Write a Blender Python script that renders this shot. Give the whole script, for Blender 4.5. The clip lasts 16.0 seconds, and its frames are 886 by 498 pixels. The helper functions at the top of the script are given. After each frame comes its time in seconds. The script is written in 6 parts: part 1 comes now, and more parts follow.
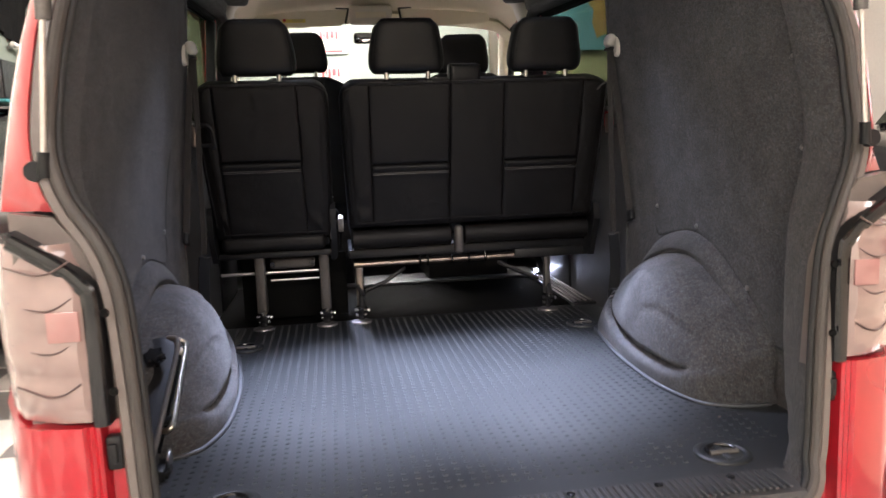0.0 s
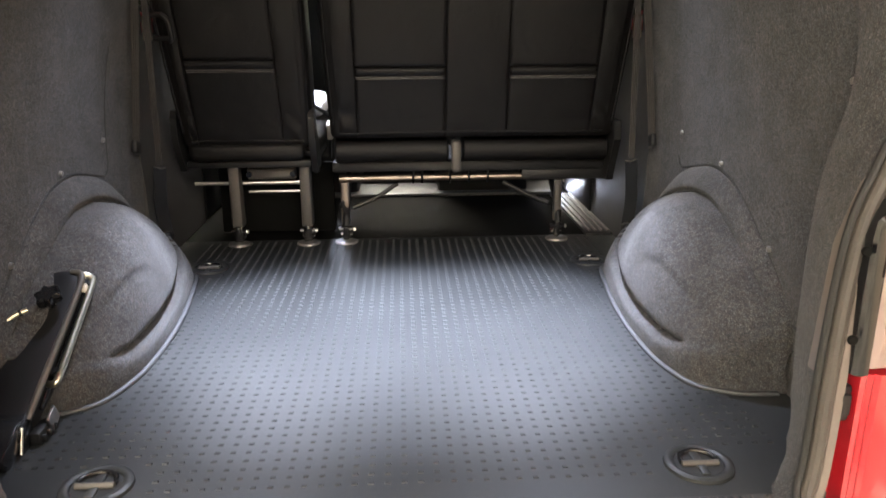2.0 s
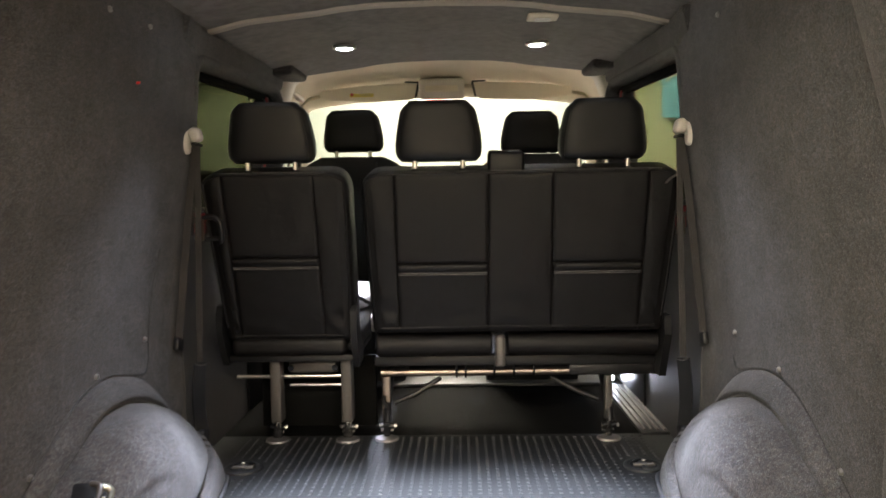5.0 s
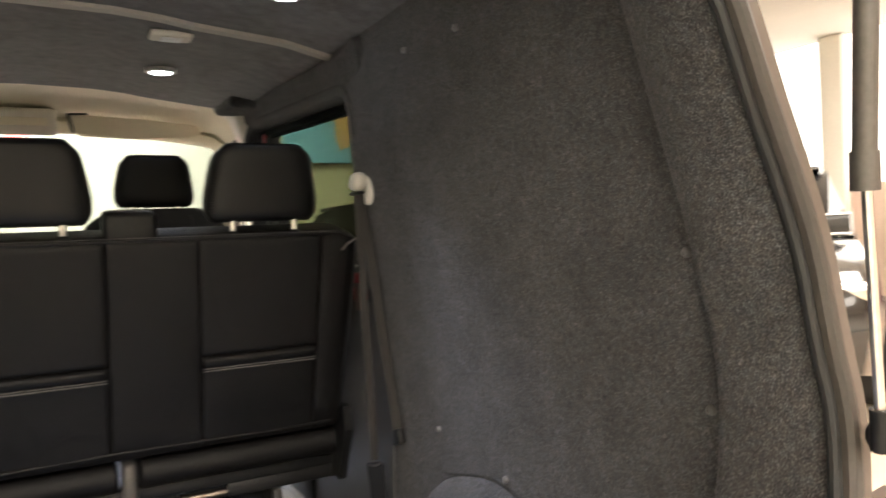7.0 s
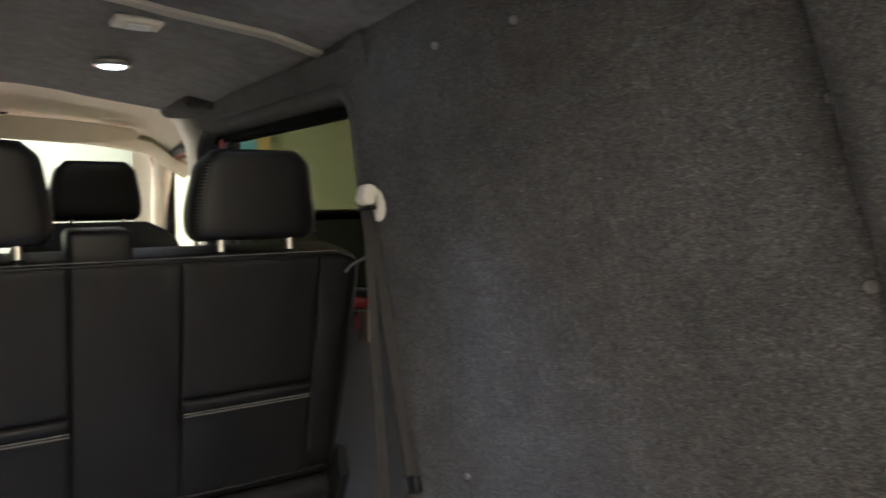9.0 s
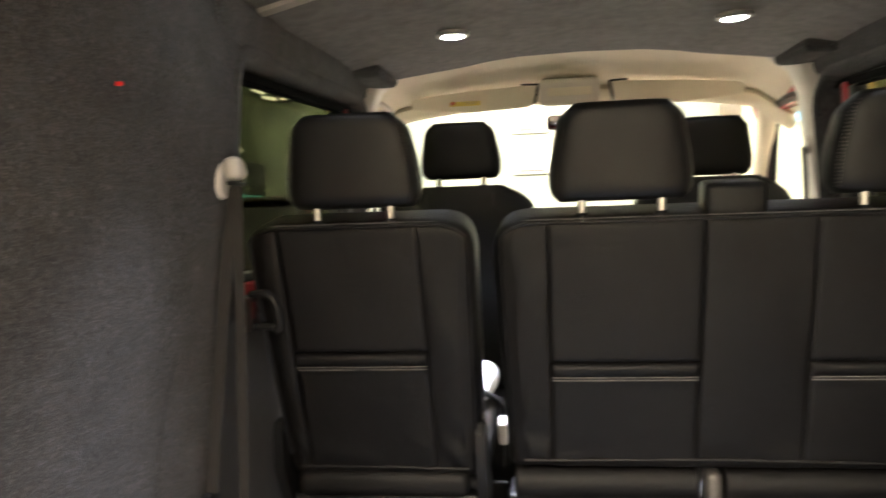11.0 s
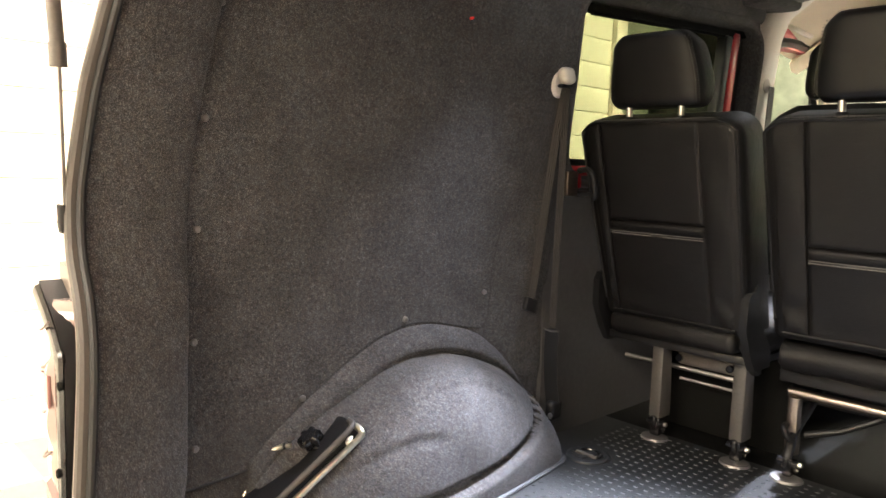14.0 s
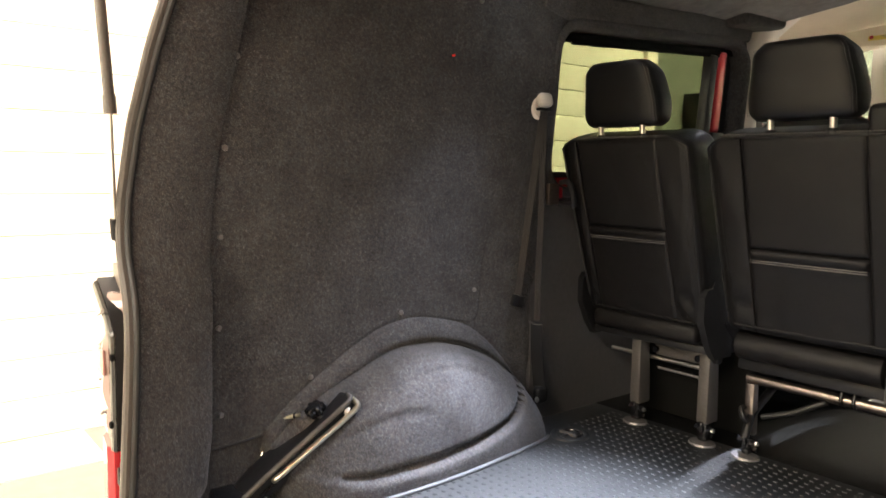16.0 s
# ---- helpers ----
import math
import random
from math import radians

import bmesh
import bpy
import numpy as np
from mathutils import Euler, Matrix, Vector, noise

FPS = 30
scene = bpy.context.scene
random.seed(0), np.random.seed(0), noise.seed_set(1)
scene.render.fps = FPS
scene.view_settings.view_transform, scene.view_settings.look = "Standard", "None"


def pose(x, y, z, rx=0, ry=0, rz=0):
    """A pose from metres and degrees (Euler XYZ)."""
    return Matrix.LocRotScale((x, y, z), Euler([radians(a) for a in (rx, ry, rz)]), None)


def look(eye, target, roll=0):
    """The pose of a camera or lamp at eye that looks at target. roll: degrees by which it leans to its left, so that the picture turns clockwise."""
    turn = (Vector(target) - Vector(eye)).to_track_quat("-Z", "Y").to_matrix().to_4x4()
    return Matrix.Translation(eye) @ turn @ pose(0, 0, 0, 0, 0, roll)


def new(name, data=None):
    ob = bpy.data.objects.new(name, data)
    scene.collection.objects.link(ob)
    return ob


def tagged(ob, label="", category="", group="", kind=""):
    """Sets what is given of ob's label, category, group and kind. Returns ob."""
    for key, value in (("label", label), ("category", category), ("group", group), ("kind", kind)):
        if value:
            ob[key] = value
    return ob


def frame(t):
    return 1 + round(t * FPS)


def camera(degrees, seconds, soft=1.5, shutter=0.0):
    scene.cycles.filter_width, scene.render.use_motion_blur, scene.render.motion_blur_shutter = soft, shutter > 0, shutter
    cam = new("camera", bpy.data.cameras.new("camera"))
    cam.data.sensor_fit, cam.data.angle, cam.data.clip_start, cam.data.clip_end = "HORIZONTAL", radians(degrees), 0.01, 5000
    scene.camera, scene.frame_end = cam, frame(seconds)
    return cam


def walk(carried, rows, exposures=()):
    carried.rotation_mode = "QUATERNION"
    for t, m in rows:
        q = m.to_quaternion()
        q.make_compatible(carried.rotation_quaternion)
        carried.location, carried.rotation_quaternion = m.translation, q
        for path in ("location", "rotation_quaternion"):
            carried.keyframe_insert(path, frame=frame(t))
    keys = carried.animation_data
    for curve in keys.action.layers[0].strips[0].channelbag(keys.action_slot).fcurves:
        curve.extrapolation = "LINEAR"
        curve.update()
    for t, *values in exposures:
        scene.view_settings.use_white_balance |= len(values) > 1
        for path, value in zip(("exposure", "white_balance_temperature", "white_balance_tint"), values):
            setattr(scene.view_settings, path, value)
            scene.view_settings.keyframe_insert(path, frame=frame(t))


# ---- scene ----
cam = camera(62.2, 16.0, shutter=0.5)
PATH = [
    (0, (-0.271, -1.48, 1.255), (0.017, 0.479, 0.975), -2.2),
    (0.5, (-0.243, -1.331, 1.275), (0.066, 0.623, 0.983), -0.8),
    (1, (-0.22, -1.242, 1.295), (0.085, 0.702, 0.937), -0.1),
    (1.5, (-0.1, -1.192, 1.297), (0.111, 0.742, 0.831), -0.1),
    (2, (0.007, -1.188, 1.305), (0.114, 0.725, 0.731), -0.3),
    (2.3, (0.055, -1.21, 1.294), (0.105, 0.691, 0.676), -0.5),
    (2.5, (0.051, -1.224, 1.286), (0.1, 0.673, 0.655), -0.1),
    (3, (0.068, -1.235, 1.29), (0.051, 0.673, 0.692), 0.0),
    (3.5, (0.103, -1.246, 1.345), (-0.005, 0.692, 0.862), -0.2),
    (3.7, (0.108, -1.243, 1.353), (-0.041, 0.707, 0.938), -0.3),
    (5.8, (0.02, -0.927, 1.402), (0.23, 1.061, 1.344), -1.9),
    (6, (-0.005, -0.865, 1.415), (0.322, 1.108, 1.361), -2.0),
    (6.2, (-0.058, -0.823, 1.419), (0.428, 1.117, 1.372), -2.3),
    (6.5, (-0.007, -0.756, 1.424), (0.636, 1.138, 1.38), -2.5),
    (7, (0.052, -0.632, 1.446), (0.992, 1.133, 1.412), -2.6),
    (7.5, (0.057, -0.523, 1.462), (1.244, 1.087, 1.432), -2.7),
    (8, (0.015, -0.432, 1.468), (1.316, 1.087, 1.444), -2.7),
    (8.2, (0.001, -0.412, 1.472), (1.323, 1.089, 1.447), -2.7),
    (10.3, (-0.123, -0.3, 1.483), (0.174, 1.677, 1.446), -2.2),
    (10.5, (-0.129, -0.301, 1.481), (0.0, 1.695, 1.436), -2.1),
    (11, (-0.146, -0.305, 1.476), (-0.407, 1.676, 1.399), -1.9),
    (11.5, (-0.142, -0.312, 1.465), (-0.705, 1.603, 1.343), -1.5),
    (12, (-0.124, -0.296, 1.44), (-0.938, 1.522, 1.256), -1.2),
    (12.5, (0.01, -0.327, 1.401), (-1.072, 1.34, 1.176), -0.9),
    (13, (0.175, -0.409, 1.376), (-1.037, 1.162, 1.121), 0.1),
    (13.5, (0.338, -0.537, 1.341), (-0.977, 0.945, 1.07), 1.3),
    (13.9, (0.456, -0.565, 1.344), (-0.98, 0.808, 1.118), 1.5),
    (14, (0.489, -0.565, 1.345), (-0.958, 0.798, 1.121), 1.9),
    (14.5, (0.605, -0.535, 1.358), (-0.873, 0.794, 1.137), 2.0),
    (15, (0.645, -0.57, 1.383), (-0.821, 0.776, 1.184), 2.0),
    (15.5, (0.705, -0.651, 1.411), (-0.802, 0.649, 1.212), 1.6),
    (16, (0.812, -0.622, 1.37), (-0.738, 0.624, 1.162), 1.0),
]
walk(cam, [(t, look(eye, target, roll)) for t, eye, target, roll in PATH], [(0.0, -0.55, 6150, 17), (1.5, -0.08, 6700, 12), (2.5, 0.0, 6800, 10), (3.5, -0.2, 6600, 10), (6.0, 0.08, 7150, 11), (8.0, -0.30, 6250, 11), (10.5, 0.30, 6750, 10), (12.0, 0.6, 7600, 10), (13.0, 0.62, 7050, 11), (14.5, 0.64, 7100, 11), (16.0, 0.36, 7100, 11)])

FL = 0.60                                   # load floor above the showroom floor

# ---- world and lights ----
world = bpy.data.worlds.new("showroom_air")
scene.world = world
world.use_nodes = True
wbg = next(n for n in world.node_tree.nodes if n.type == "BACKGROUND")
wbg.inputs[0].default_value = (1.0, 0.93, 0.82, 1)
wbg.inputs[1].default_value = 0.035


def area_lamp(name, eye, target, size, watts, colour, size_y=None, spread=180):
    data = bpy.data.lights.new(name, "AREA")
    data.energy, data.color, data.size = watts, colour, size
    if size_y:
        data.shape, data.size_y = "RECTANGLE", size_y
    else:
        data.shape = "DISK"
    data.spread = radians(spread)
    ob = new(name, data)
    ob.matrix_world = look(eye, target)
    return ob


LED = (0.70, 0.78, 1.0)
WARM = (1.0, 0.93, 0.84)
SPOT_PLACES = [(0.36, 1.66, 1.968), (-0.36, 1.66, 1.968), (0.497, 0.84, 1.955), (-0.497, 0.84, 1.955)]


def spot_lamp(name, eye, target, watts, colour, angle, radius=0.025):
    data = bpy.data.lights.new(name, "SPOT")
    data.energy, data.color, data.spot_size, data.spot_blend, data.shadow_soft_size = watts, colour, radians(angle), 1.0, radius
    ob = new(name, data)
    ob.matrix_world = look(eye, target)
    return ob


for lx, ly, lz in SPOT_PLACES:
    # every unit: a tight beam from the lens and a fainter spill round it; the rear pair is aimed into the load space
    rear = ly < 1
    spot_lamp("led_spill", (lx, ly, lz - 0.014), (lx * 0.55, ly - 0.42, 0.6), 112 if rear else 12, LED, 71)
    spot_lamp("led_beam", (lx, ly, lz - 0.014), (lx * (0.42 if rear else 0.40), ly - 0.32, 0.6), 1000 if rear else 360, LED, 46)
# showroom ceiling lights, unseen; added where pillars, seats, door and cab needed light
SHOWROOM_LIGHTS = ((-1.8, -5.0, 520), (1.9, -5.0, 300), (-2.1, -0.5, 85), (7.2, 1.6, 420), (4.7, -1.6, 130), (0.0, 5.6, 1350))
for cx, cy, watts in SHOWROOM_LIGHTS:
    area_lamp("added_showroom_light", (cx, cy, 3.86), (cx, cy, 0), 2.6, watts, WARM, 2.6)


# ---- materials ----
def mat(name, colour, rough=0.5, metal=0.0, noise_scale=0, amount=0.15, bump=0.0, bump_scale=None, coat=0.0, spec=0.5,
        sheen=0.0, big=None, emit=None, transmission=0.0, ior=1.45, vary=0.0):
    """Principled surface with two scales of variation: fine grain and large soft stains."""
    m = bpy.data.materials.new(name)
    m.use_nodes = True
    nt = m.node_tree
    b = next(n for n in nt.nodes if n.type == "BSDF_PRINCIPLED")
    b.inputs["Base Color"].default_value = (*colour, 1)
    b.inputs["Roughness"].default_value = rough
    b.inputs["Metallic"].default_value = metal
    b.inputs["Specular IOR Level"].default_value = spec
    b.inputs["Coat Weight"].default_value = coat
    b.inputs["Coat Roughness"].default_value = 0.06
    b.inputs["Sheen Weight"].default_value = sheen
    b.inputs["Transmission Weight"].default_value = transmission
    b.inputs["IOR"].default_value = ior
    if emit:
        b.inputs["Emission Color"].default_value = (*emit[:3], 1)
        b.inputs["Emission Strength"].default_value = emit[3]
    if noise_scale:
        tc = nt.nodes.new("ShaderNodeTexCoord")
        n1 = nt.nodes.new("ShaderNodeTexNoise")
        n1.inputs["Scale"].default_value, n1.inputs["Detail"].default_value = noise_scale, 3
        n2 = nt.nodes.new("ShaderNodeTexNoise")
        n2.inputs["Scale"].default_value, n2.inputs["Detail"].default_value = big or noise_scale / 20, 2
        nt.links.new(tc.outputs["Object"], n1.inputs["Vector"])
        nt.links.new(tc.outputs["Object"], n2.inputs["Vector"])
        add = nt.nodes.new("ShaderNodeMath")
        add.operation = "MULTIPLY_ADD"
        nt.links.new(n2.outputs["Fac"], add.inputs[0])
        add.inputs[1].default_value = 0.7
        nt.links.new(n1.outputs["Fac"], add.inputs[2])
        rng = nt.nodes.new("ShaderNodeMapRange")
        rng.inputs["From Min"].default_value, rng.inputs["From Max"].default_value = 0.55, 1.15
        rng.inputs["To Min"].default_value, rng.inputs["To Max"].default_value = 1 - amount, 1 + amount
        nt.links.new(add.outputs[0], rng.inputs["Value"])
        mul = nt.nodes.new("ShaderNodeVectorMath")
        mul.operation = "SCALE"
        mul.inputs[0].default_value = colour
        nt.links.new(rng.outputs[0], mul.inputs["Scale"])
        nt.links.new(mul.outputs[0], b.inputs["Base Color"])
        rr = nt.nodes.new("ShaderNodeMapRange")
        rr.inputs["To Min"].default_value, rr.inputs["To Max"].default_value = max(0.02, rough - 0.07), min(1, rough + 0.07)
        nt.links.new(n2.outputs["Fac"], rr.inputs["Value"])
        nt.links.new(rr.outputs[0], b.inputs["Roughness"])
        if bump:
            n3 = nt.nodes.new("ShaderNodeTexNoise")
            n3.inputs["Scale"].default_value, n3.inputs["Detail"].default_value = bump_scale or noise_scale, 4
            nt.links.new(tc.outputs["Object"], n3.inputs["Vector"])
            bp = nt.nodes.new("ShaderNodeBump")
            bp.inputs["Strength"].default_value, bp.inputs["Distance"].default_value = bump, 0.003
            nt.links.new(n3.outputs["Fac"], bp.inputs["Height"])
            nt.links.new(bp.outputs[0], b.inputs["Normal"])
    return m


def felt(name, dark, pale, scale):
    """Needle felt: dark ground with paler flecks, a brushed nap and soft stains."""
    m = bpy.data.materials.new(name)
    m.use_nodes = True
    nt = m.node_tree
    b = next(n for n in nt.nodes if n.type == "BSDF_PRINCIPLED")
    b.inputs["Roughness"].default_value = 0.97
    b.inputs["Specular IOR Level"].default_value = 0.1
    b.inputs["Sheen Weight"].default_value = 0.10
    tc = nt.nodes.new("ShaderNodeTexCoord")
    fine, mid, large = (nt.nodes.new("ShaderNodeTexNoise") for _ in range(3))
    for n, sc, det in ((fine, scale, 4), (mid, 120, 4), (large, 13.0, 4)):
        n.inputs["Scale"].default_value, n.inputs["Detail"].default_value = sc, det
        nt.links.new(tc.outputs["Object"], n.inputs["Vector"])
    ramp = nt.nodes.new("ShaderNodeValToRGB")
    ramp.color_ramp.elements[0].position, ramp.color_ramp.elements[0].color = 0.36, (*[c * 0.55 for c in dark], 1)
    ramp.color_ramp.elements[1].position, ramp.color_ramp.elements[1].color = 0.72, (*pale, 1)
    e = ramp.color_ramp.elements.new(0.52)
    e.color = (*dark, 1)
    nt.links.new(fine.outputs["Fac"], ramp.inputs["Fac"])
    total = nt.nodes.new("ShaderNodeMath")
    total.operation = "MULTIPLY"
    for n, i, lo, hi in ((mid, 0, 0.72, 1.28), (large, 1, 0.82, 1.18)):
        r = nt.nodes.new("ShaderNodeMapRange")
        r.inputs["From Min"].default_value, r.inputs["From Max"].default_value = 0.3, 0.7
        r.inputs["To Min"].default_value, r.inputs["To Max"].default_value = lo, hi
        nt.links.new(n.outputs["Fac"], r.inputs["Value"])
        nt.links.new(r.outputs[0], total.inputs[i])
    mul = nt.nodes.new("ShaderNodeVectorMath")
    mul.operation = "SCALE"
    nt.links.new(ramp.outputs["Color"], mul.inputs[0])
    nt.links.new(total.outputs[0], mul.inputs["Scale"])
    # warm and cool fibres among the grey
    fibre = nt.nodes.new("ShaderNodeTexNoise")
    fibre.inputs["Scale"].default_value, fibre.inputs["Detail"].default_value = 95, 3
    nt.links.new(tc.outputs["Object"], fibre.inputs["Vector"])
    tones = nt.nodes.new("ShaderNodeValToRGB")
    tones.color_ramp.elements[0].position, tones.color_ramp.elements[0].color = 0.36, (1.05, 0.995, 0.96, 1)
    tones.color_ramp.elements[1].position, tones.color_ramp.elements[1].color = 0.64, (0.955, 0.995, 1.045, 1)
    nt.links.new(fibre.outputs["Fac"], tones.inputs["Fac"])
    tint = nt.nodes.new("ShaderNodeVectorMath")
    tint.operation = "MULTIPLY"
    nt.links.new(mul.outputs[0], tint.inputs[0])
    nt.links.new(tones.outputs["Color"], tint.inputs[1])
    nt.links.new(tint.outputs[0], b.inputs["Base Color"])
    bp = nt.nodes.new("ShaderNodeBump")
    bp.inputs["Strength"].default_value, bp.inputs["Distance"].default_value = 0.5, 0.003
    nt.links.new(fine.outputs["Fac"], bp.inputs["Height"])
    nt.links.new(bp.outputs[0], b.inputs["Normal"])
    return m


CARPET = felt("charcoal_felt_carpet", (0.053, 0.052, 0.0525), (0.136, 0.133, 0.131), 470)
SUEDE = mat("dark_suede_headlining", (0.078, 0.075, 0.084), 0.95, 0, 30, 0.45, 0.25, 160, sheen=0.25, big=9, spec=0.1)
HEM = mat("grey_rubber_lip", (0.055, 0.057, 0.061), 0.5, 0, 140, 0.15, 0.1, 300)
MATBLACK = mat("flat_black_and_shade", (0.007, 0.007, 0.0065), 0.9, 0, 200, 0.3, 0.2, 400, spec=0.03)
STUD = mat("polished_rubber_studs", (0.022, 0.0236, 0.025), 0.52, 0, 140, 0.15, spec=0.27)
RUBBER = mat("grey_rubber_floor", (0.019, 0.0203, 0.0213), 0.42, 0, 140, 0.22, 0.12, 500, big=5, spec=0.5)
LEATHER = mat("black_leather", (0.0050, 0.0045, 0.0044), 0.46, 0, 420, 0.3, 0.42, 420, big=8, spec=0.30)
LEATHER_SHINE = mat("black_smooth_leather", (0.0053, 0.0049, 0.0048), 0.43, 0, 420, 0.22, 0.26, 420, big=8, spec=0.36)
SILLPLASTIC = mat("satin_black_sill_plastic", (0.040, 0.040, 0.042), 0.38, 0, 200, 0.2, 0.1, 500, spec=0.5)
PLASTIC = mat("black_plastic", (0.010, 0.010, 0.0105), 0.42, 0, 300, 0.2, 0.1, 600, spec=0.35)
GLOSSBLACK = mat("black_gloss_paint", (0.008, 0.008, 0.009), 0.2, 0, 30, 0.1, coat=0.4)
STITCH = mat("grey_thread", (0.13, 0.125, 0.12), 0.8)


def wrinkle(m, scale, depth):
    """Soft, broad creases under the leather's grain."""
    nt = m.node_tree
    grain = next(n for n in nt.nodes if n.type == "BUMP")
    tc = next(n for n in nt.nodes if n.type == "TEX_COORD")
    n = nt.nodes.new("ShaderNodeTexNoise")
    n.inputs["Scale"].default_value, n.inputs["Detail"].default_value, n.inputs["Distortion"].default_value = scale, 2, 0.8
    nt.links.new(tc.outputs["Object"], n.inputs["Vector"])
    soft_bump = nt.nodes.new("ShaderNodeBump")
    soft_bump.inputs["Strength"].default_value, soft_bump.inputs["Distance"].default_value = 0.5, depth
    nt.links.new(n.outputs["Fac"], soft_bump.inputs["Height"])
    nt.links.new(soft_bump.outputs[0], grain.inputs["Normal"])


wrinkle(LEATHER, 13, 0.006)
wrinkle(LEATHER_SHINE, 7, 0.003)
SCREWMETAL = mat("dull_grey_screw_head", (0.21, 0.205, 0.20), 0.35, 0.6, 150, 0.15)
LEGMETAL = mat("taupe_painted_steel", (0.10, 0.092, 0.085), 0.42, 0.35, 150, 0.15, 0.05, 300)
DULLSTEEL = mat("dull_worn_steel", (0.26, 0.25, 0.245), 0.48, 0.8, 120, 0.2, 0.1, 300)
STEEL = mat("bright_steel", (0.66, 0.64, 0.61), 0.34, 1.0, 120, 0.1)
BRONZE = mat("bronzed_steel_tube", (0.27, 0.225, 0.19), 0.34, 1.0, 120, 0.15)
ZINC = mat("yellow_zinc_rod", (0.74, 0.70, 0.56), 0.28, 1.0, 90, 0.15)
CREAM = mat("cream_headlining", (0.74, 0.68, 0.55), 0.85, 0, 200, 0.06, 0.1, 500)
CREAMPLASTIC = mat("pale_grey_plastic", (0.66, 0.62, 0.56), 0.5, 0, 200, 0.05)
STRIP = mat("satin_grey_strip", (0.36, 0.33, 0.30), 0.5, 0.1, 150, 0.1)
SEAL = mat("rubber_weatherstrip", (0.050, 0.044, 0.039), 0.55, 0, 200, 0.12, 0.05, 400)
SEALDARK = mat("black_seal_groove", (0.012, 0.012, 0.012), 0.6, 0, 200, 0.2)
FLANGE = mat("taupe_painted_flange", (0.125, 0.104, 0.092), 0.36, 0, 80, 0.08, coat=0.3)
RED = mat("cherry_red_car_paint", (0.42, 0.012, 0.022), 0.3, 0.25, 40, 0.06, coat=1.0)
LENS = mat("smoked_tail_light_lens", (0.27, 0.19, 0.17), 0.16, 0, 25, 0.08, coat=1.0)
RIDGE = mat("dark_lens_groove", (0.09, 0.055, 0.05), 0.3, 0, 25, 0.1)
LENSRED = mat("red_tail_light_lens", (0.33, 0.165, 0.15), 0.18, 0, 25, 0.08, coat=1.0)
WEBBING = mat("grey_brown_belt_webbing", (0.022, 0.019, 0.017), 0.7, 0, 700, 0.3, 0.3, 900)
BRIGHTLED = mat("lit_led_lens", (1, 1, 1), 0.4, emit=(0.85, 0.92, 1.0, 30))
GLASS = mat("tinted_glass", (0.12, 0.135, 0.082), 0.01, 0, transmission=1.0, ior=1.03, spec=0.3)
CLEARGLASS = mat("clear_glass", (0.93, 0.96, 0.93), 0.02, 0, transmission=1.0, ior=1.02, spec=0.4)
MIRROR = mat("mirror", (0.8, 0.8, 0.8), 0.03, 1.0)
PANELGREY = mat("grey_vinyl_side_panel", (0.066, 0.065, 0.066), 0.5, 0, 60, 0.15, 0.1, 200, big=6)
PALEOLIVE = mat("pale_olive_wall_paint", (0.42, 0.45, 0.35), 0.8, 0, 10, 0.1)
GREENGREY = mat("grey_green_wall_paint", (0.125, 0.145, 0.112), 0.8, 0, 10, 0.15)
DARKBOARD = mat("dark_green_board", (0.075, 0.088, 0.062), 0.5, 0, 6, 0.7)
BANDGREY = mat("lit_floor_band", (0.09, 0.094, 0.098), 0.5, 0, 60, 0.15)
WHITE = mat("white_plastic", (0.78, 0.78, 0.80), 0.5, 0, 60, 0.06)
DISPLAYGREY = mat("pale_green_grey_board", (0.155, 0.175, 0.15), 0.7, 0, 20, 0.06)
WALLPAINT = mat("cream_white_wall_paint", (0.80, 0.76, 0.68), 0.8, 0, 30, 0.05, 0.05, 120)
PINKPAINT = mat("beige_wall_paint", (0.62, 0.48, 0.40), 0.8, 0, 30, 0.05)
MAROON = mat("maroon_panel", (0.16, 0.03, 0.045), 0.6, 0, 30, 0.1)
DOORPANEL = mat("ivory_sectional_door_panel", (0.88, 0.87, 0.76), 0.5, 0, 20, 0.03)
TILEWHITE = mat("white_floor_tile", (0.70, 0.68, 0.62), 0.35, 0, 15, 0.08)
TILEBEIGE = mat("beige_floor_tile", (0.66, 0.55, 0.43), 0.3, 0, 15, 0.06)
TILEGREY = mat("grey_floor_tile", (0.20, 0.20, 0.19), 0.35, 0, 15, 0.1)
LIGHTPANEL = mat("lit_ceiling_panel", (1, 1, 1), 0.5, emit=(1, 0.93, 0.82, 2.5))
CARBLACK = mat("black_car_paint", (0.02, 0.02, 0.022), 0.2, 0.2, 40, 0.1, coat=1.0)
# dulled so that the ceiling lamps leave no reflection on this car
DULLBLACK = mat("dull_black_car_paint", (0.012, 0.012, 0.012), 0.75, 0, 20, 0.3, spec=0.08)
TYRE = mat("tyre_rubber", (0.02, 0.02, 0.02), 0.85, 0, 100, 0.2)
LEAF = mat("green_leaf", (0.07, 0.16, 0.04), 0.5, 0, 20, 0.35, vary=0.2)
BARK = mat("brown_stem", (0.16, 0.09, 0.05), 0.8, 0, 40, 0.2)
BLUE = mat("sky_blue_print", (0.20, 0.56, 0.92), 0.5, 0, 4, 0.15)
POSTERPAPER = mat("pale_green_poster_paper", (0.34, 0.37, 0.335), 0.6, 0, 12, 0.06)
POSTERRED = mat("red_print", (0.60, 0.05, 0.06), 0.5, 0, 12, 0.2)
ORANGE = mat("sand_print", (0.62, 0.42, 0.2), 0.5, 0, 12, 0.2)
TEAL = mat("teal_edge_strip", (0.02, 0.16, 0.17), 0.3, 0, 40, 0.1, coat=0.5)
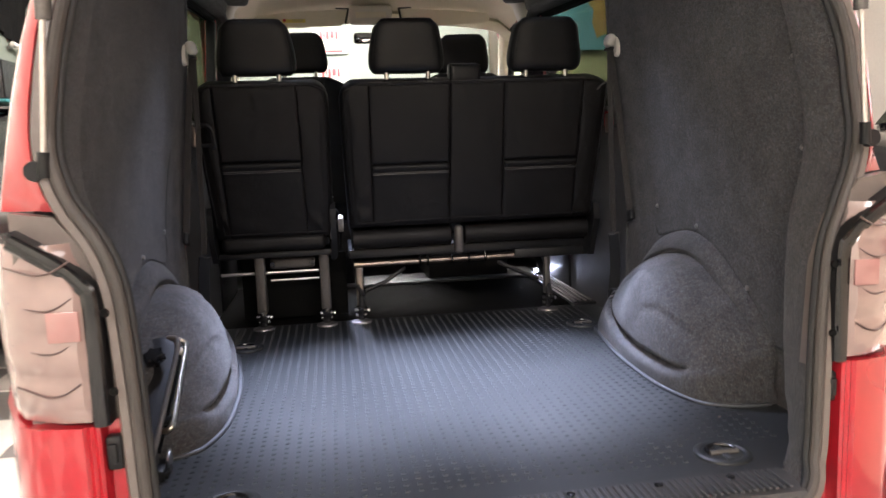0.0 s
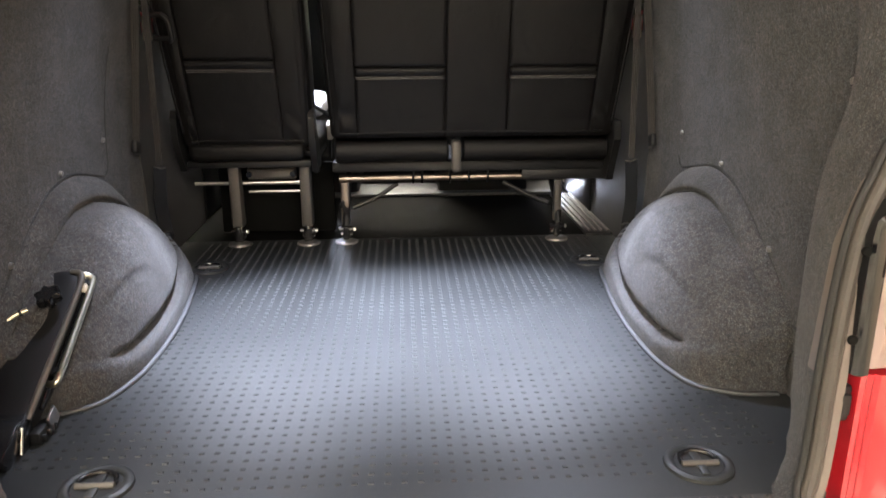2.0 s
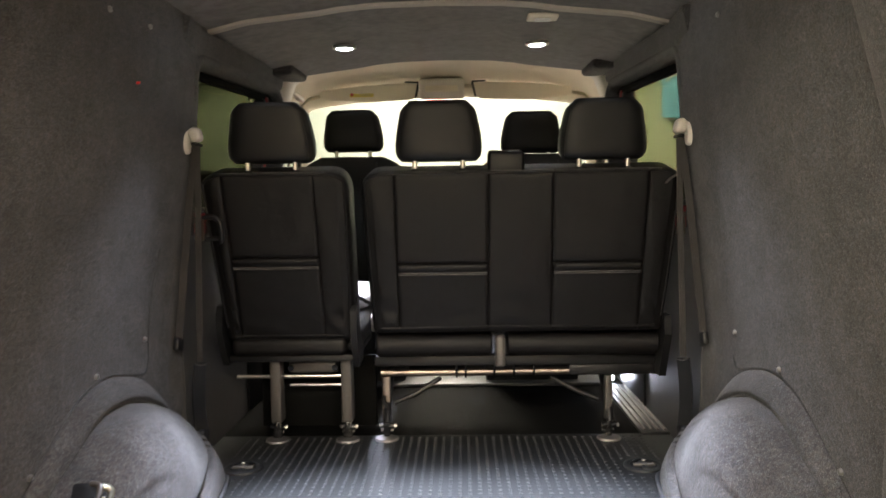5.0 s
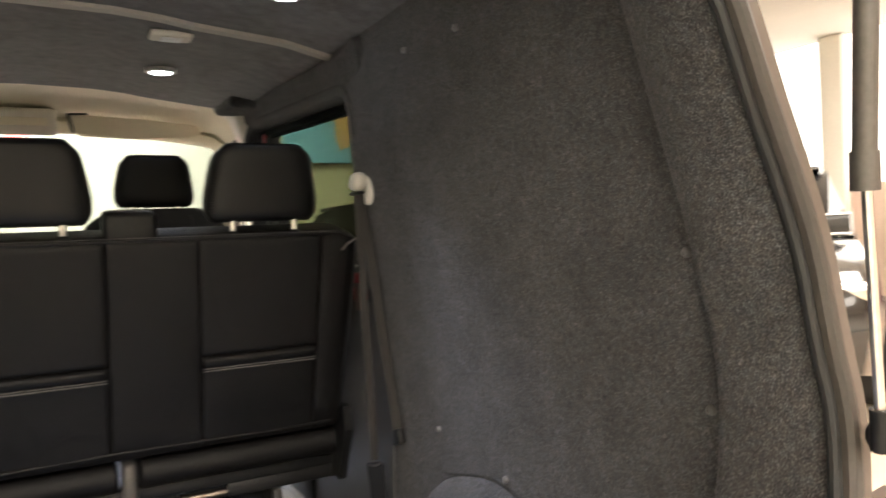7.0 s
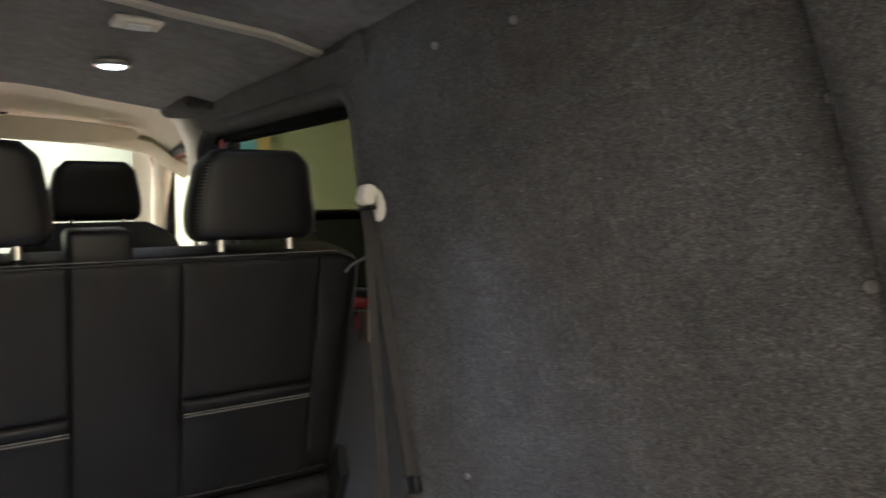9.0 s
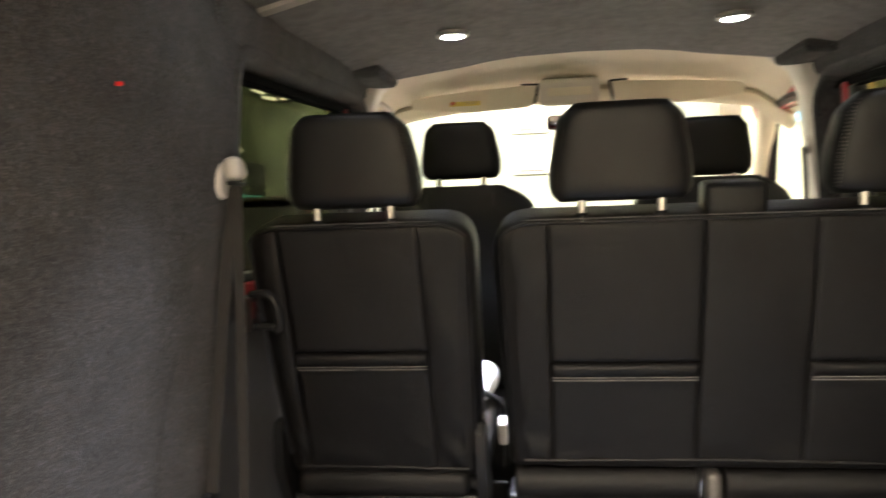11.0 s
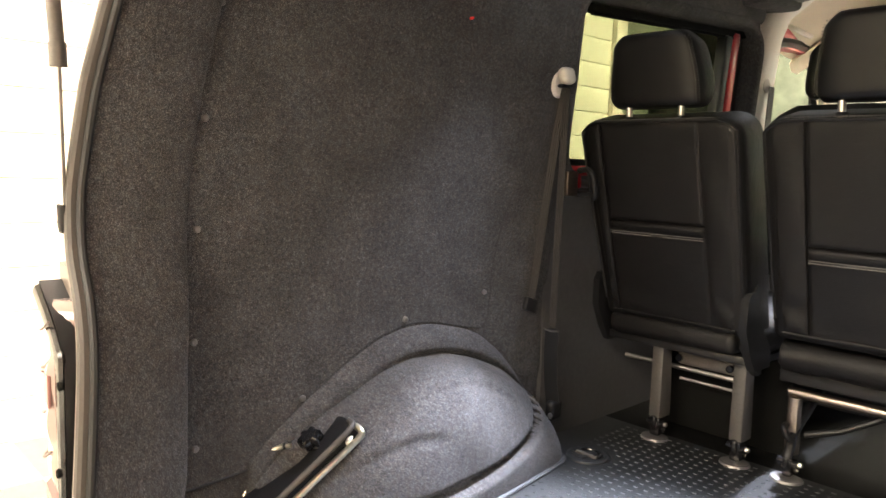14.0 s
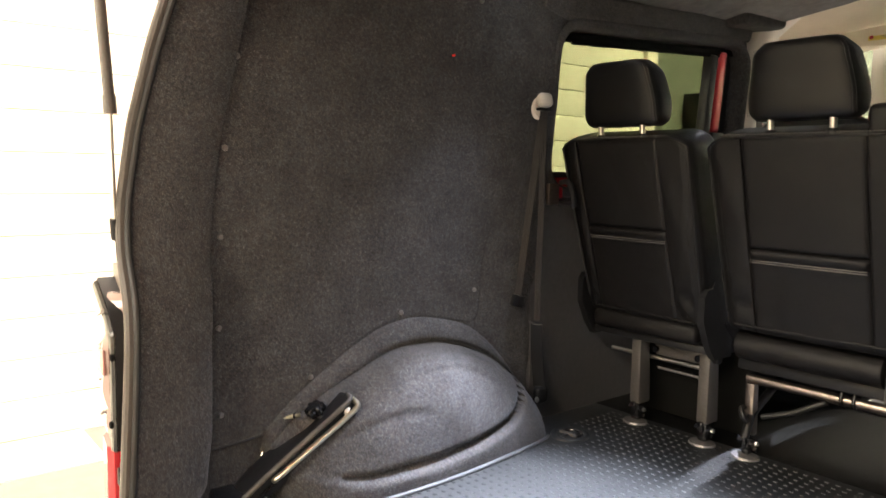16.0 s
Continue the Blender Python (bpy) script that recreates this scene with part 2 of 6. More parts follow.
YELLOW = mat("yellow_label", (0.75, 0.62, 0.15), 0.6)


# ---- mesh helpers ----
BASE = {}


def thing(name, base, label, category, group="", kind=""):
    ob = new(name)
    ob.empty_display_size = 0.1
    ob.location = base
    BASE[ob] = Vector(base)
    return tagged(ob, label, category, group, kind)


def part(name, bm, material, parent=None, label="", sharp=35):
    """Links a bmesh, given in world places, as one mesh object under a thing or part."""
    me = bpy.data.meshes.new(name)
    bmesh.ops.recalc_face_normals(bm, faces=bm.faces)
    if parent is not None:
        bmesh.ops.translate(bm, verts=bm.verts, vec=-BASE[parent])
    bm.to_mesh(me)
    bm.free()
    me.polygons.foreach_set("use_smooth", [True] * len(me.polygons))
    me.set_sharp_from_angle(angle=radians(sharp))
    me.materials.append(material)
    ob = new(name, me)
    if parent is not None:
        ob.parent = parent
        BASE[ob] = BASE[parent]
    else:
        BASE[ob] = Vector((0, 0, 0))
    if label:
        ob["label"] = label
    return ob


def structure(name, bm, material, label, category, sharp=35):
    return tagged(part(name, bm, material, None, "", sharp), label, category, "", "structure")


def box(bm, c, s, bev=0.004, m=None, seg=2):
    mm = Matrix.Translation(c) @ (m or Matrix()) @ Matrix.Diagonal((*s, 1))
    g = bmesh.ops.create_cube(bm, size=1, matrix=mm)
    if bev > 0:
        edges = {e for v in g["verts"] for e in v.link_edges}
        bmesh.ops.bevel(bm, geom=list(edges), offset=min(bev, min(s) * 0.45), segments=seg, affect="EDGES", profile=0.5)
    return bm


def loft(bm, rings, closed=True, caps=True):
    rows = [[bm.verts.new(p) for p in r] for r in rings]
    n = len(rows[0])
    for a, b in zip(rows, rows[1:]):
        for i in range(n if closed else n - 1):
            j = (i + 1) % n
            try:
                bm.faces.new((a[i], a[j], b[j], b[i]))
            except ValueError:
                pass
    if caps and closed:
        bm.faces.new(rows[0])
        bm.faces.new(rows[-1])
    return rows


def tube(bm, pts, r, n=10, caps=True, flat=1.0):
    """A round bar along pts; flat squeezes it across its second direction."""
    pts = [Vector(p) for p in pts]
    rings, up = [], None
    for i, p in enumerate(pts):
        d = (pts[min(i + 1, len(pts) - 1)] - pts[max(i - 1, 0)]).normalized()
        if up is None:
            up = Vector((0, 0, 1)) if abs(d.z) < 0.9 else Vector((1, 0, 0))
        a = d.cross(up).normalized()
        up = a.cross(d).normalized()
        rr = r[i] if isinstance(r, (list, tuple)) else r
        rings.append([p + rr * (math.cos(t) * a + flat * math.sin(t) * up) for t in (2 * math.pi * k / n for k in range(n))])
    loft(bm, rings, True, caps)
    return bm


def smooth_path(pts, sub=6):
    """Catmull-Rom through pts."""
    P = [Vector(p) for p in pts]
    out = []
    for i in range(len(P) - 1):
        p0, p1, p2, p3 = P[max(i - 1, 0)], P[i], P[i + 1], P[min(i + 2, len(P) - 1)]
        for k in range(sub):
            t = k / sub
            out.append(0.5 * ((2 * p1) + (p2 - p0) * t + (2 * p0 - 5 * p1 + 4 * p2 - p3) * t * t + (3 * p1 - p0 - 3 * p2 + p3) * t ** 3))
    out.append(P[-1])
    return out


def ribbon(bm, pts, width, thick, side=Vector((0, 1, 0))):
    """A flat strap along pts; side is the direction of its width."""
    pts = [Vector(p) for p in pts]
    rings = []
    for i, p in enumerate(pts):
        d = (pts[min(i + 1, len(pts) - 1)] - pts[max(i - 1, 0)]).normalized()
        s = (side - d * side.dot(d)).normalized()
        nrm = d.cross(s)
        w = width[i] if isinstance(width, (list, tuple)) else width
        rings.append([p + s * w / 2 + nrm * thick / 2, p - s * w / 2 + nrm * thick / 2, p - s * w / 2 - nrm * thick / 2, p + s * w / 2 - nrm * thick / 2])
    loft(bm, rings)
    return bm


def lathe(bm, c, prof, n=24, axis="z"):
    """Turns a profile of (radius, height) round an axis through c."""
    rings = []
    for r, h in prof:
        ring = []
        for k in range(n):
            t = 2 * math.pi * k / n
            a, b = r * math.cos(t), r * math.sin(t)
            ring.append(Vector(c) + Vector({"z": (a, b, h), "x": (h, a, b), "y": (a, h, b)}[axis]))
        rings.append(ring)
    loft(bm, rings)
    return bm


def lerp(table, z):
    """Piecewise smooth table lookup."""
    if z <= table[0][0]:
        return table[0][1]
    for (a, va), (b, vb) in zip(table, table[1:]):
        if z <= b:
            t = (z - a) / (b - a)
            return va + (vb - va) * t
    return table[-1][1]


def sstep(a, b, x):
    t = max(0.0, min(1.0, (x - a) / (b - a)))
    return t * t * (3 - 2 * t)


def prism(bm, outline, a, b):
    """Extrudes an outline of 3D points by the vector from a to b."""
    d = Vector(b) - Vector(a)
    loft(bm, [[Vector(p) for p in outline], [Vector(p) + d for p in outline]])
    return bm

# ---- the load space ----
WALL = [(0.55, 0.768), (0.81, 0.768), (1.01, 0.770), (1.22, 0.752), (1.41, 0.724), (1.60, 0.702), (1.70, 0.697), (1.80, 0.698), (1.93, 0.712)]
EDGE_Y = [(0.594, -0.235), (0.599, -0.200), (0.606, -0.160), (0.63, -0.105), (0.69, -0.062), (0.80, -0.048), (1.00, -0.045), (1.20, -0.026), (1.34, -0.018), (1.46, -0.008), (1.55, 0.008), (1.70, 0.03), (1.95, 0.06)]
ROOF = [(0.0, 2.003), (0.20, 1.999), (0.30, 1.990), (0.37, 1.979), (0.45, 1.971), (0.60, 1.956), (0.72, 1.937), (0.80, 1.905)]
ARCH_X = [(0.098, 0.772), (0.102, 0.70), (0.113, 0.646), (0.130, 0.618), (0.153, 0.596), (0.20, 0.577), (0.298, 0.560), (0.45, 0.557), (0.59, 0.565), (0.80, 0.592), (0.90, 0.609), (0.930, 0.622), (0.945, 0.645), (0.955, 0.70), (0.960, 0.772)]
ARCH_H = [(0.098, 0.02), (0.102, 0.08), (0.113, 0.120), (0.178, 0.180), (0.26, 0.225), (0.34, 0.258), (0.42, 0.290), (0.50, 0.307), (0.62, 0.302), (0.71, 0.278), (0.80, 0.240), (0.88, 0.185), (0.938, 0.115), (0.952, 0.07), (0.960, 0.02)]
# top of the shoulder between arch and wall, where the lining's seam runs
ARCH_S = [(0.098, 0.06), (0.113, 0.150), (0.178, 0.210), (0.26, 0.265), (0.352, 0.320), (0.437, 0.360), (0.516, 0.376), (0.586, 0.375), (0.69, 0.352), (0.758, 0.325), (0.82, 0.280), (0.88, 0.220), (0.938, 0.140), (0.960, 0.06)]
ARCH_N = [(0.1, 1.8), (0.3, 2.0), (0.42, 2.6), (0.55, 2.8), (0.68, 2.2), (0.86, 1.8), (0.96, 1.7)]
ARCH_G = [(0.10, 0.70), (0.17, 0.672), (0.28, 0.650), (0.50, 0.652), (0.67, 0.664), (0.775, 0.683), (0.83, 0.710), (0.870, 0.750), (0.92, 0.82)]
WIN = (1.020, 2.060, 1.320, 1.850)          # side window: y from, y to, z from, z to


def wall_x(z):
    return lerp(WALL, z)


def rise(y, z):
    """The window's top and the rail over it climb towards the front."""
    return 0.06 * (y - 1.65) * sstep(0.90, 1.05, y) * sstep(1.40, 1.80, z)


def in_window(y, z, grow=0.0, r=0.10):
    y0, y1, z0, z1 = WIN[0] - grow, WIN[1] + grow, WIN[2] - grow, WIN[3] + grow
    if not (y0 < y < y1 and z0 < z < z1):
        return False
    cy, cz = max(y0 + r, min(y1 - r, y)), max(z0 + r, min(z1 - r, z))
    return math.hypot(y - cy, z - cz) < r or (cy == y or cz == z)


BELT_EDGE = [(0.77, 1.0), (0.79, 0.95), (0.81, 0.90), (0.86, 0.858), (0.96, 0.858), (1.05, 0.868), (1.16, 0.873), (1.21, 0.893), (1.246, 0.937), (1.28, 0.99), (1.32, 1.03)]


def pillar_step(y, z):
    """The pillar by the belts stands a little proud, with a soft edge and a second step by the lower belt ends."""
    front = 1 - sstep(0.99, 1.03, y)
    e = lerp(BELT_EDGE, z)
    return front * (0.006 * sstep(0.76, 0.84, y) * (1 - sstep(1.55, 1.72, z)) + 0.008 * sstep(e - 0.022, e + 0.022, y) * sstep(0.77, 0.81, z))


def side_wall(name, s):
    bm = bmesh.new()
    ys = [round(-0.06 + 0.02 * i, 4) for i in range(107)]
    zs = [round(0.55 + 0.02 * i, 4) for i in range(72)]
    grid = {}
    def vert(i, j, o):
        key = (i, j, o)
        if key not in grid:
            y, z = ys[i], zs[j]
            x = wall_x(z) + o * 0.05
            x -= pillar_step(y, z) * (1 - o)
            grid[key] = bm.verts.new((s * x, y, z + rise(y, z) * (z < 1.90)))
        return grid[key]
    keep = {(i, j) for i in range(len(ys) - 1) for j in range(len(zs) - 1)
            if not in_window((ys[i] + ys[i + 1]) / 2, (zs[j] + zs[j + 1]) / 2)}
    for i, j in keep:
        bm.faces.new([vert(i, j, 0), vert(i + 1, j, 0), vert(i + 1, j + 1, 0), vert(i, j + 1, 0)])
        bm.faces.new([vert(i, j, 1), vert(i, j + 1, 1), vert(i + 1, j + 1, 1), vert(i + 1, j, 1)])
        for di, dj, a, b in ((-1, 0, (0, 0), (0, 1)), (1, 0, (1, 1), (1, 0)), (0, -1, (1, 0), (0, 0)), (0, 1, (0, 1), (1, 1))):
            if (i + di, j + dj) not in keep:
                p, q = (i + a[0], j + a[1]), (i + b[0], j + b[1])
                bm.faces.new([vert(*p, 0), vert(*q, 0), vert(*q, 1), vert(*p, 1)])
    return structure(name, bm, CARPET, "charcoal felt carpet lining over the side of the load space", "wall", 50)


side_wall("wall_left", -1)
side_wall("wall_right", 1)

# floor
bm = bmesh.new()
box(bm, (0, 0.545, FL - 0.02), (1.54, 1.53, 0.04), 0.0)
floor = structure("floor", bm, RUBBER, "grey studded rubber floor of the load space", "floor")
# front floor drawn near black: the seats' shade is put into its colour
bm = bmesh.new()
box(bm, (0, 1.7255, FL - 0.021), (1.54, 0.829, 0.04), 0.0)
structure("floor_front", bm, MATBLACK, "front floor, near black for the shade under the second-row seats", "floor")
bm = bmesh.new()
for i in range(-24, 25):
    for j in range(60):
        x, y = i * 0.0270, -0.152 + j * 0.0265
        lim = min(0.66, lerp(ARCH_X, y) - 0.016) if 0.09 < y < 0.98 else (0.66 if y > -0.08 else 0.52)
        if abs(x) > lim or y > 1.295:
            continue
        if any(math.hypot(x - rx, y - ry) < 0.075 for rx, ry in ((0.59, 1.0), (-0.59, 1.0), (0.495, -0.133), (-0.495, -0.133))):
            continue
        w, d, h = 0.0056, 0.0040, 0.0018
        lo = [bm.verts.new((x + a * w, y + b * d, FL - 0.0005)) for a, b in ((-1, -1), (1, -1), (1, 1), (-1, 1))]
        hi = [bm.verts.new((x + a * w * 0.72, y + b * d * 0.65, FL + h)) for a, b in ((-1, -1), (1, -1), (1, 1), (-1, 1))]
        bm.faces.new(hi)
        for k in range(4):
            bm.faces.new((lo[k], lo[(k + 1) % 4], hi[(k + 1) % 4], hi[k]))
tagged(part("floor_studs", bm, STUD, None, "", 20), "small raised studs of the grey rubber floor", "floor studs", "", "stuff")

# sill plate with ribs
sill = thing("sill_plate", (0, -0.265, FL), "ribbed black plastic sill plate at the open tailgate", "sill plate", kind="structure")
bm = bmesh.new()
rings = []
for y, z in ((-0.220, FL + 0.0005), (-0.224, FL + 0.004), (-0.27, FL + 0.003), (-0.308, FL - 0.004), (-0.316, FL - 0.02), (-0.316, FL - 0.05), (-0.220, FL - 0.05)):
    rings.append([(-0.565, y, z), (0.565, y, z)])
loft(bm, [list(c) for c in zip(*rings)])
part("plate", bm, SILLPLASTIC, sill)
for k in range(-39, 40):
    x = k * 0.0138
    if k == -39:
        bm = bmesh.new()
        box(bm, (0, -0.265, FL + 0.0040), (0.0075, 0.076, 0.005), 0.002, seg=1)
        rib = part("rib", bm, SILLPLASTIC, sill)
        rib.location.x = x
        rib_mesh = rib.data
    else:
        rib = new("rib", rib_mesh)
        rib.parent = sill
        rib.location.x = x
for x in (-0.449, -0.304, -0.133, 0.132, 0.304, 0.449):
    bm = bmesh.new()
    lathe(bm, (x, -0.245, FL + 0.0065), [(0.0001, -0.001), (0.0085, -0.001), (0.0085, 0.0012), (0.006, 0.002), (0.0001, 0.002)], 14)
    part("screw", bm, GLOSSBLACK, sill)
bm = bmesh.new()
box(bm, (0.0, -0.318, FL - 0.010), (0.15, 0.04, 0.016), 0.006)
striker = part("striker_cover", bm, SEALDARK, sill, "black latch recess")
bm = bmesh.new()
tube(bm, [(-0.02, -0.322, FL - 0.008), (-0.02, -0.322, FL + 0.002), (0.02, -0.322, FL + 0.002), (0.02, -0.322, FL - 0.008)], 0.004)
part("striker", bm, STEEL, sill, "bright steel latch striker")


# wheel arches
def soft(table, y):
    """Table lookup, softened over a hand's width."""
    return sum(lerp(table, y + d) for d in (-0.02, -0.01, 0, 0.01, 0.02)) / 5


def wheel_arch(name, s):
    th = thing(name, (s * 0.68, 0.53, FL), "rounded wheel arch covered in grey felt carpet", "wheel arch", "wheel arches", "structure")
    bm = bmesh.new()
    rings = []
    ys = [0.098, 0.100, 0.102, 0.106, 0.113, 0.121, 0.130, 0.141, 0.153] + [0.165 + 0.0125 * i for i in range(61)] + [0.922, 0.930, 0.938, 0.945, 0.950, 0.955, 0.958, 0.960]
    for y in ys:
        inner = 0.14 < y < 0.92
        xb, h, n = (soft(ARCH_X, y) if inner else lerp(ARCH_X, y)), (soft(ARCH_H, y) if inner else lerp(ARCH_H, y)), lerp(ARCH_N, y)
        hs = max(h + 0.03, soft(ARCH_S, y))
        zg = soft(ARCH_G, y)
        ends = sstep(0.10, 0.16, y) * (1 - sstep(0.90, 0.95, y))
        xt = max(xb, 0.742)                 # where the dome's top runs into the shoulder
        ring = []
        for k in range(73):
            a = math.pi / 2 * k / 72
            ca, sa = math.cos(a), math.sin(a)
            x = xt - (xt - xb) * ca ** (2 / n)
            z = FL + 0.001 + h * sa ** (2 / n)
            # pressed ledge low on the face, and soft folds of the felt above it
            x += ends * 0.021 * sstep(0.18, 0.30, y) * math.exp(-((z - zg) / 0.0085) ** 2)
            if z > zg:
                x += ends * 0.012
                up = sstep(0.0, 0.10, z - zg) * (1 - sstep(0.97, 1.0, sa))
                for at, slope, wide, y0, y1, deep in ((0.60, 0.55, 0.045, 0.20, 0.52, 0.0045), (0.80, 0.25, 0.034, 0.44, 0.80, 0.0040), (0.93, 0.10, 0.018, 0.50, 0.86, 0.0022)):
                    f = (y - y0) / (y1 - y0)
                    line = at + slope * (0.5 - f) * 0.5 - 0.10 * (2 * f - 1) ** 2
                    dent = sstep(0.0, 0.25, f) * (1 - sstep(0.7, 1.0, f))
                    # a sharp crease below a rounded roll
                    x += up * deep * dent * (math.exp(-((sa - line) / wide) ** 2) - 0.9 * math.exp(-((sa - line - 2.3 * wide) / (2.2 * wide)) ** 2))
                x += ends * up * 0.0022 * math.sin(y * 26 + 1.0 + 2.5 * sa)
            ring.append((s * x, y, z))
        # shoulder: a hollow behind the dome, a broad roll, then the wall
        for k in range(1, 19):
            f = k / 18
            z = FL + h + (hs - h) * f
            x = xt + (wall_x(z) - xt) * f - 0.008 * math.sin(math.pi * f) + 0.010 * sstep(0.30, 0.65, y) * math.exp(-((f - 0.10) / 0.09) ** 2) - 0.004 * (f < 0.99)
            ring.append((s * x, y, z))
        z = FL + hs + 0.003
        ring.append((s * (wall_x(z) + 0.012), y, z))
        rings.append(ring)
    loft(bm, rings, closed=False, caps=False)
    part("cover", bm, CARPET, th, "", 60)
    # hem of the cover on the floor
    bm = bmesh.new()
    pts = [(s * (lerp(ARCH_X, y) - 0.006), y - 0.004 * (y < 0.12), FL + 0.003) for y in (0.099, 0.102, 0.108, 0.13, 0.16, 0.22, 0.30, 0.45, 0.60, 0.75, 0.88, 0.925, 0.945, 0.955)]
    tube(bm, smooth_path(pts, 4), 0.0065, 8, flat=0.8)
    part("hem", bm, HEM, th, "pale rubber lip on the floor", 60)
    return th


wheel_arch("wheel_arch", -1)
wheel_arch("wheel_arch", 1)


# lining panel edges and screws
def screw_row(s):
    for z, y in ((0.81, 0.006), (1.012, 0.005), (1.22, 0.004), (1.414, 0.006), (1.607, 0.026)):
        put_screw(s, y, z)
    for y, z in ((0.236, 0.862), (0.508, 0.994), (0.765, 1.034), (0.497, 1.812), (0.711, 1.825)):
        put_screw(s, y, z)


SCREW = None


def put_screw(s, y, z):
    global SCREW
    if SCREW is None:
        bm = bmesh.new()
        lathe(bm, (0, 0, 0), [(0.0001, -0.002), (0.0068, -0.002), (0.0068, 0.0008), (0.0055, 0.0038), (0.0032, 0.0042), (0.0029, 0.0024), (0.0001, 0.0024)], 16)
        SCREW = part("panel_screw", bm, SCREWMETAL)
        ob = SCREW
        tagged(ob, "dark round-headed screw in the felt side lining", "screw", "lining screws")
    else:
        ob = SCREW.copy()
        scene.collection.objects.link(ob)
    x = wall_x(z)
    ob.matrix_world = Matrix.Translation((s * (x - 0.002), y, z)) @ Matrix.Rotation(radians(-90 * s), 4, "Y")


screw_row(-1)
screw_row(1)

for s in (-1, 1):
    # seam of the removable lining panel by the belt pillar, down and round over the arch
    bm = bmesh.new()
    pts = [(0.822, 1.275), (0.808, 1.225), (0.795, 1.167), (0.785, 1.10), (0.786, 1.03), (0.783, 0.97), (0.765, 0.944), (0.735, 0.946), (0.686, 0.957), (0.586, 0.979), (0.516, 0.980),
           (0.437, 0.964), (0.352, 0.924), (0.271, 0.870), (0.20, 0.825), (0.165, 0.790), (0.150, 0.752)]
    if s > 0:
        pts = pts[5:]
    tube(bm, [(s * (wall_x(z) - pillar_step(y, z) - 0.0002), y, z) for y, z in [(p.x, p.y) for p in smooth_path([(a, b, 0) for a, b in pts], 5)]], 0.0013, 6)
    tagged(part("trim_seam", bm, SEALDARK), "dark seam line between carpeted lining panels", "seam", "", "structure")
    bm = bmesh.new()
    tube(bm, [(s * (wall_x(z) - 0.001), y, z) for y, z in ((-0.03, 0.732), (0.06, 0.737), (0.15, 0.745))], 0.003, 6)
    tagged(part("trim_seam", bm, SEALDARK), "dark seam line between carpeted lining panels", "seam", "", "structure")

# smooth lower panels beside the seats
for s in (-1, 1):
    bm = bmesh.new()
    loft(bm, [[(s * x, y, z) for x, z in ((0.750, 0.60), (0.748, 0.76), (0.751, 0.90), (0.756, 1.00), (0.752, 1.14), (0.738, 1.27), (0.742, 1.30), (0.79, 1.30), (0.79, 0.60))] for y in (0.985, 1.10, 1.20, 1.30, 1.42, 1.60)])
    structure("trim_lower_panel", bm, PANELGREY, "smooth grey vinyl panel low on the side wall", "trim", 50)

# black panels added over the lit felt, ahead of the vinyl panels, to darken it
for s in (-1, 1):
    bm = bmesh.new()
    box(bm, (s * 0.757, 1.835, 0.95), (0.030, 0.455, 0.69), 0.008)
    structure("trim_dark_panel", bm, PLASTIC, "black panel added low on the side wall to keep it dark", "trim")

# ceiling
bm = bmesh.new()
xs = [-0.80 + 0.025 * i for i in range(65)]
def roof_z(x, y=2.1):
    # the headlining's edges drop towards the rear
    return lerp(ROOF, abs(x)) + sstep(0.56, 0.76, abs(x)) * max(-0.012, min(0.0, 0.06 * (y - 2.0)))
def ceiling_front(x):
    return 2.11 + 0.04 * (abs(x) / 0.6) ** 2
rings = []
for k in range(29):
    f = k / 28
    row = [(x, -0.06 + f * (ceiling_front(x) + 0.06)) for x in xs]
    rings.append([(x, y, roof_z(x, y) - 0.035 * sstep(0.25, 0.0, f)) for x, y in row] + [(x, y, roof_z(x, y) + 0.03) for x, y in reversed(row)])
loft(bm, rings)
structure("ceiling", bm, SUEDE, "dark suede-covered headlining of the load space", "ceiling", 50)

# cant rails between headlining and windows
for s in (-1, 1):
    bm = bmesh.new()
    sec = [(0.686, 1.930), (0.690, 1.912), (0.695, 1.885), (0.700, 1.866), (0.708, 1.857), (0.77, 1.860), (0.77, 1.94)]
    loft(bm, [[(s * x, y, z + rise(y, 1.9)) for x, z in sec] for y in (0.96, 1.05, 1.2, 1.6, 2.0, 2.08)])
    structure("trim_cant_rail", bm, CARPET, "carpeted rail along the edge of the headlining", "trim", 60)
    # dark end pads where the load headlining meets the cab
    bm = bmesh.new()
    box(bm, (s * 0.692, 2.03, 1.946), (0.17, 0.30, 0.046), 0.021, Matrix.Rotation(math.atan(0.06), 4, "X"), 4)
    structure("trim_end_pad", bm, CARPET, "dark padded corner where the linings meet", "trim")

# arched grey strip across the headlining
bm = bmesh.new()
xs2 = [-0.72 + 0.02 * i for i in range(73)]
rings = [[(x, 1.168, roof_z(x, 1.19) - 0.002), (x, 1.173, roof_z(x, 1.19) - 0.010), (x, 1.205, roof_z(x, 1.19) - 0.010), (x, 1.210, roof_z(x, 1.19) - 0.002)] for x in xs2]
loft(bm, rings)
structure("trim_roof_strip", bm, STRIP, "satin grey strip across the dark headlining", "trim")


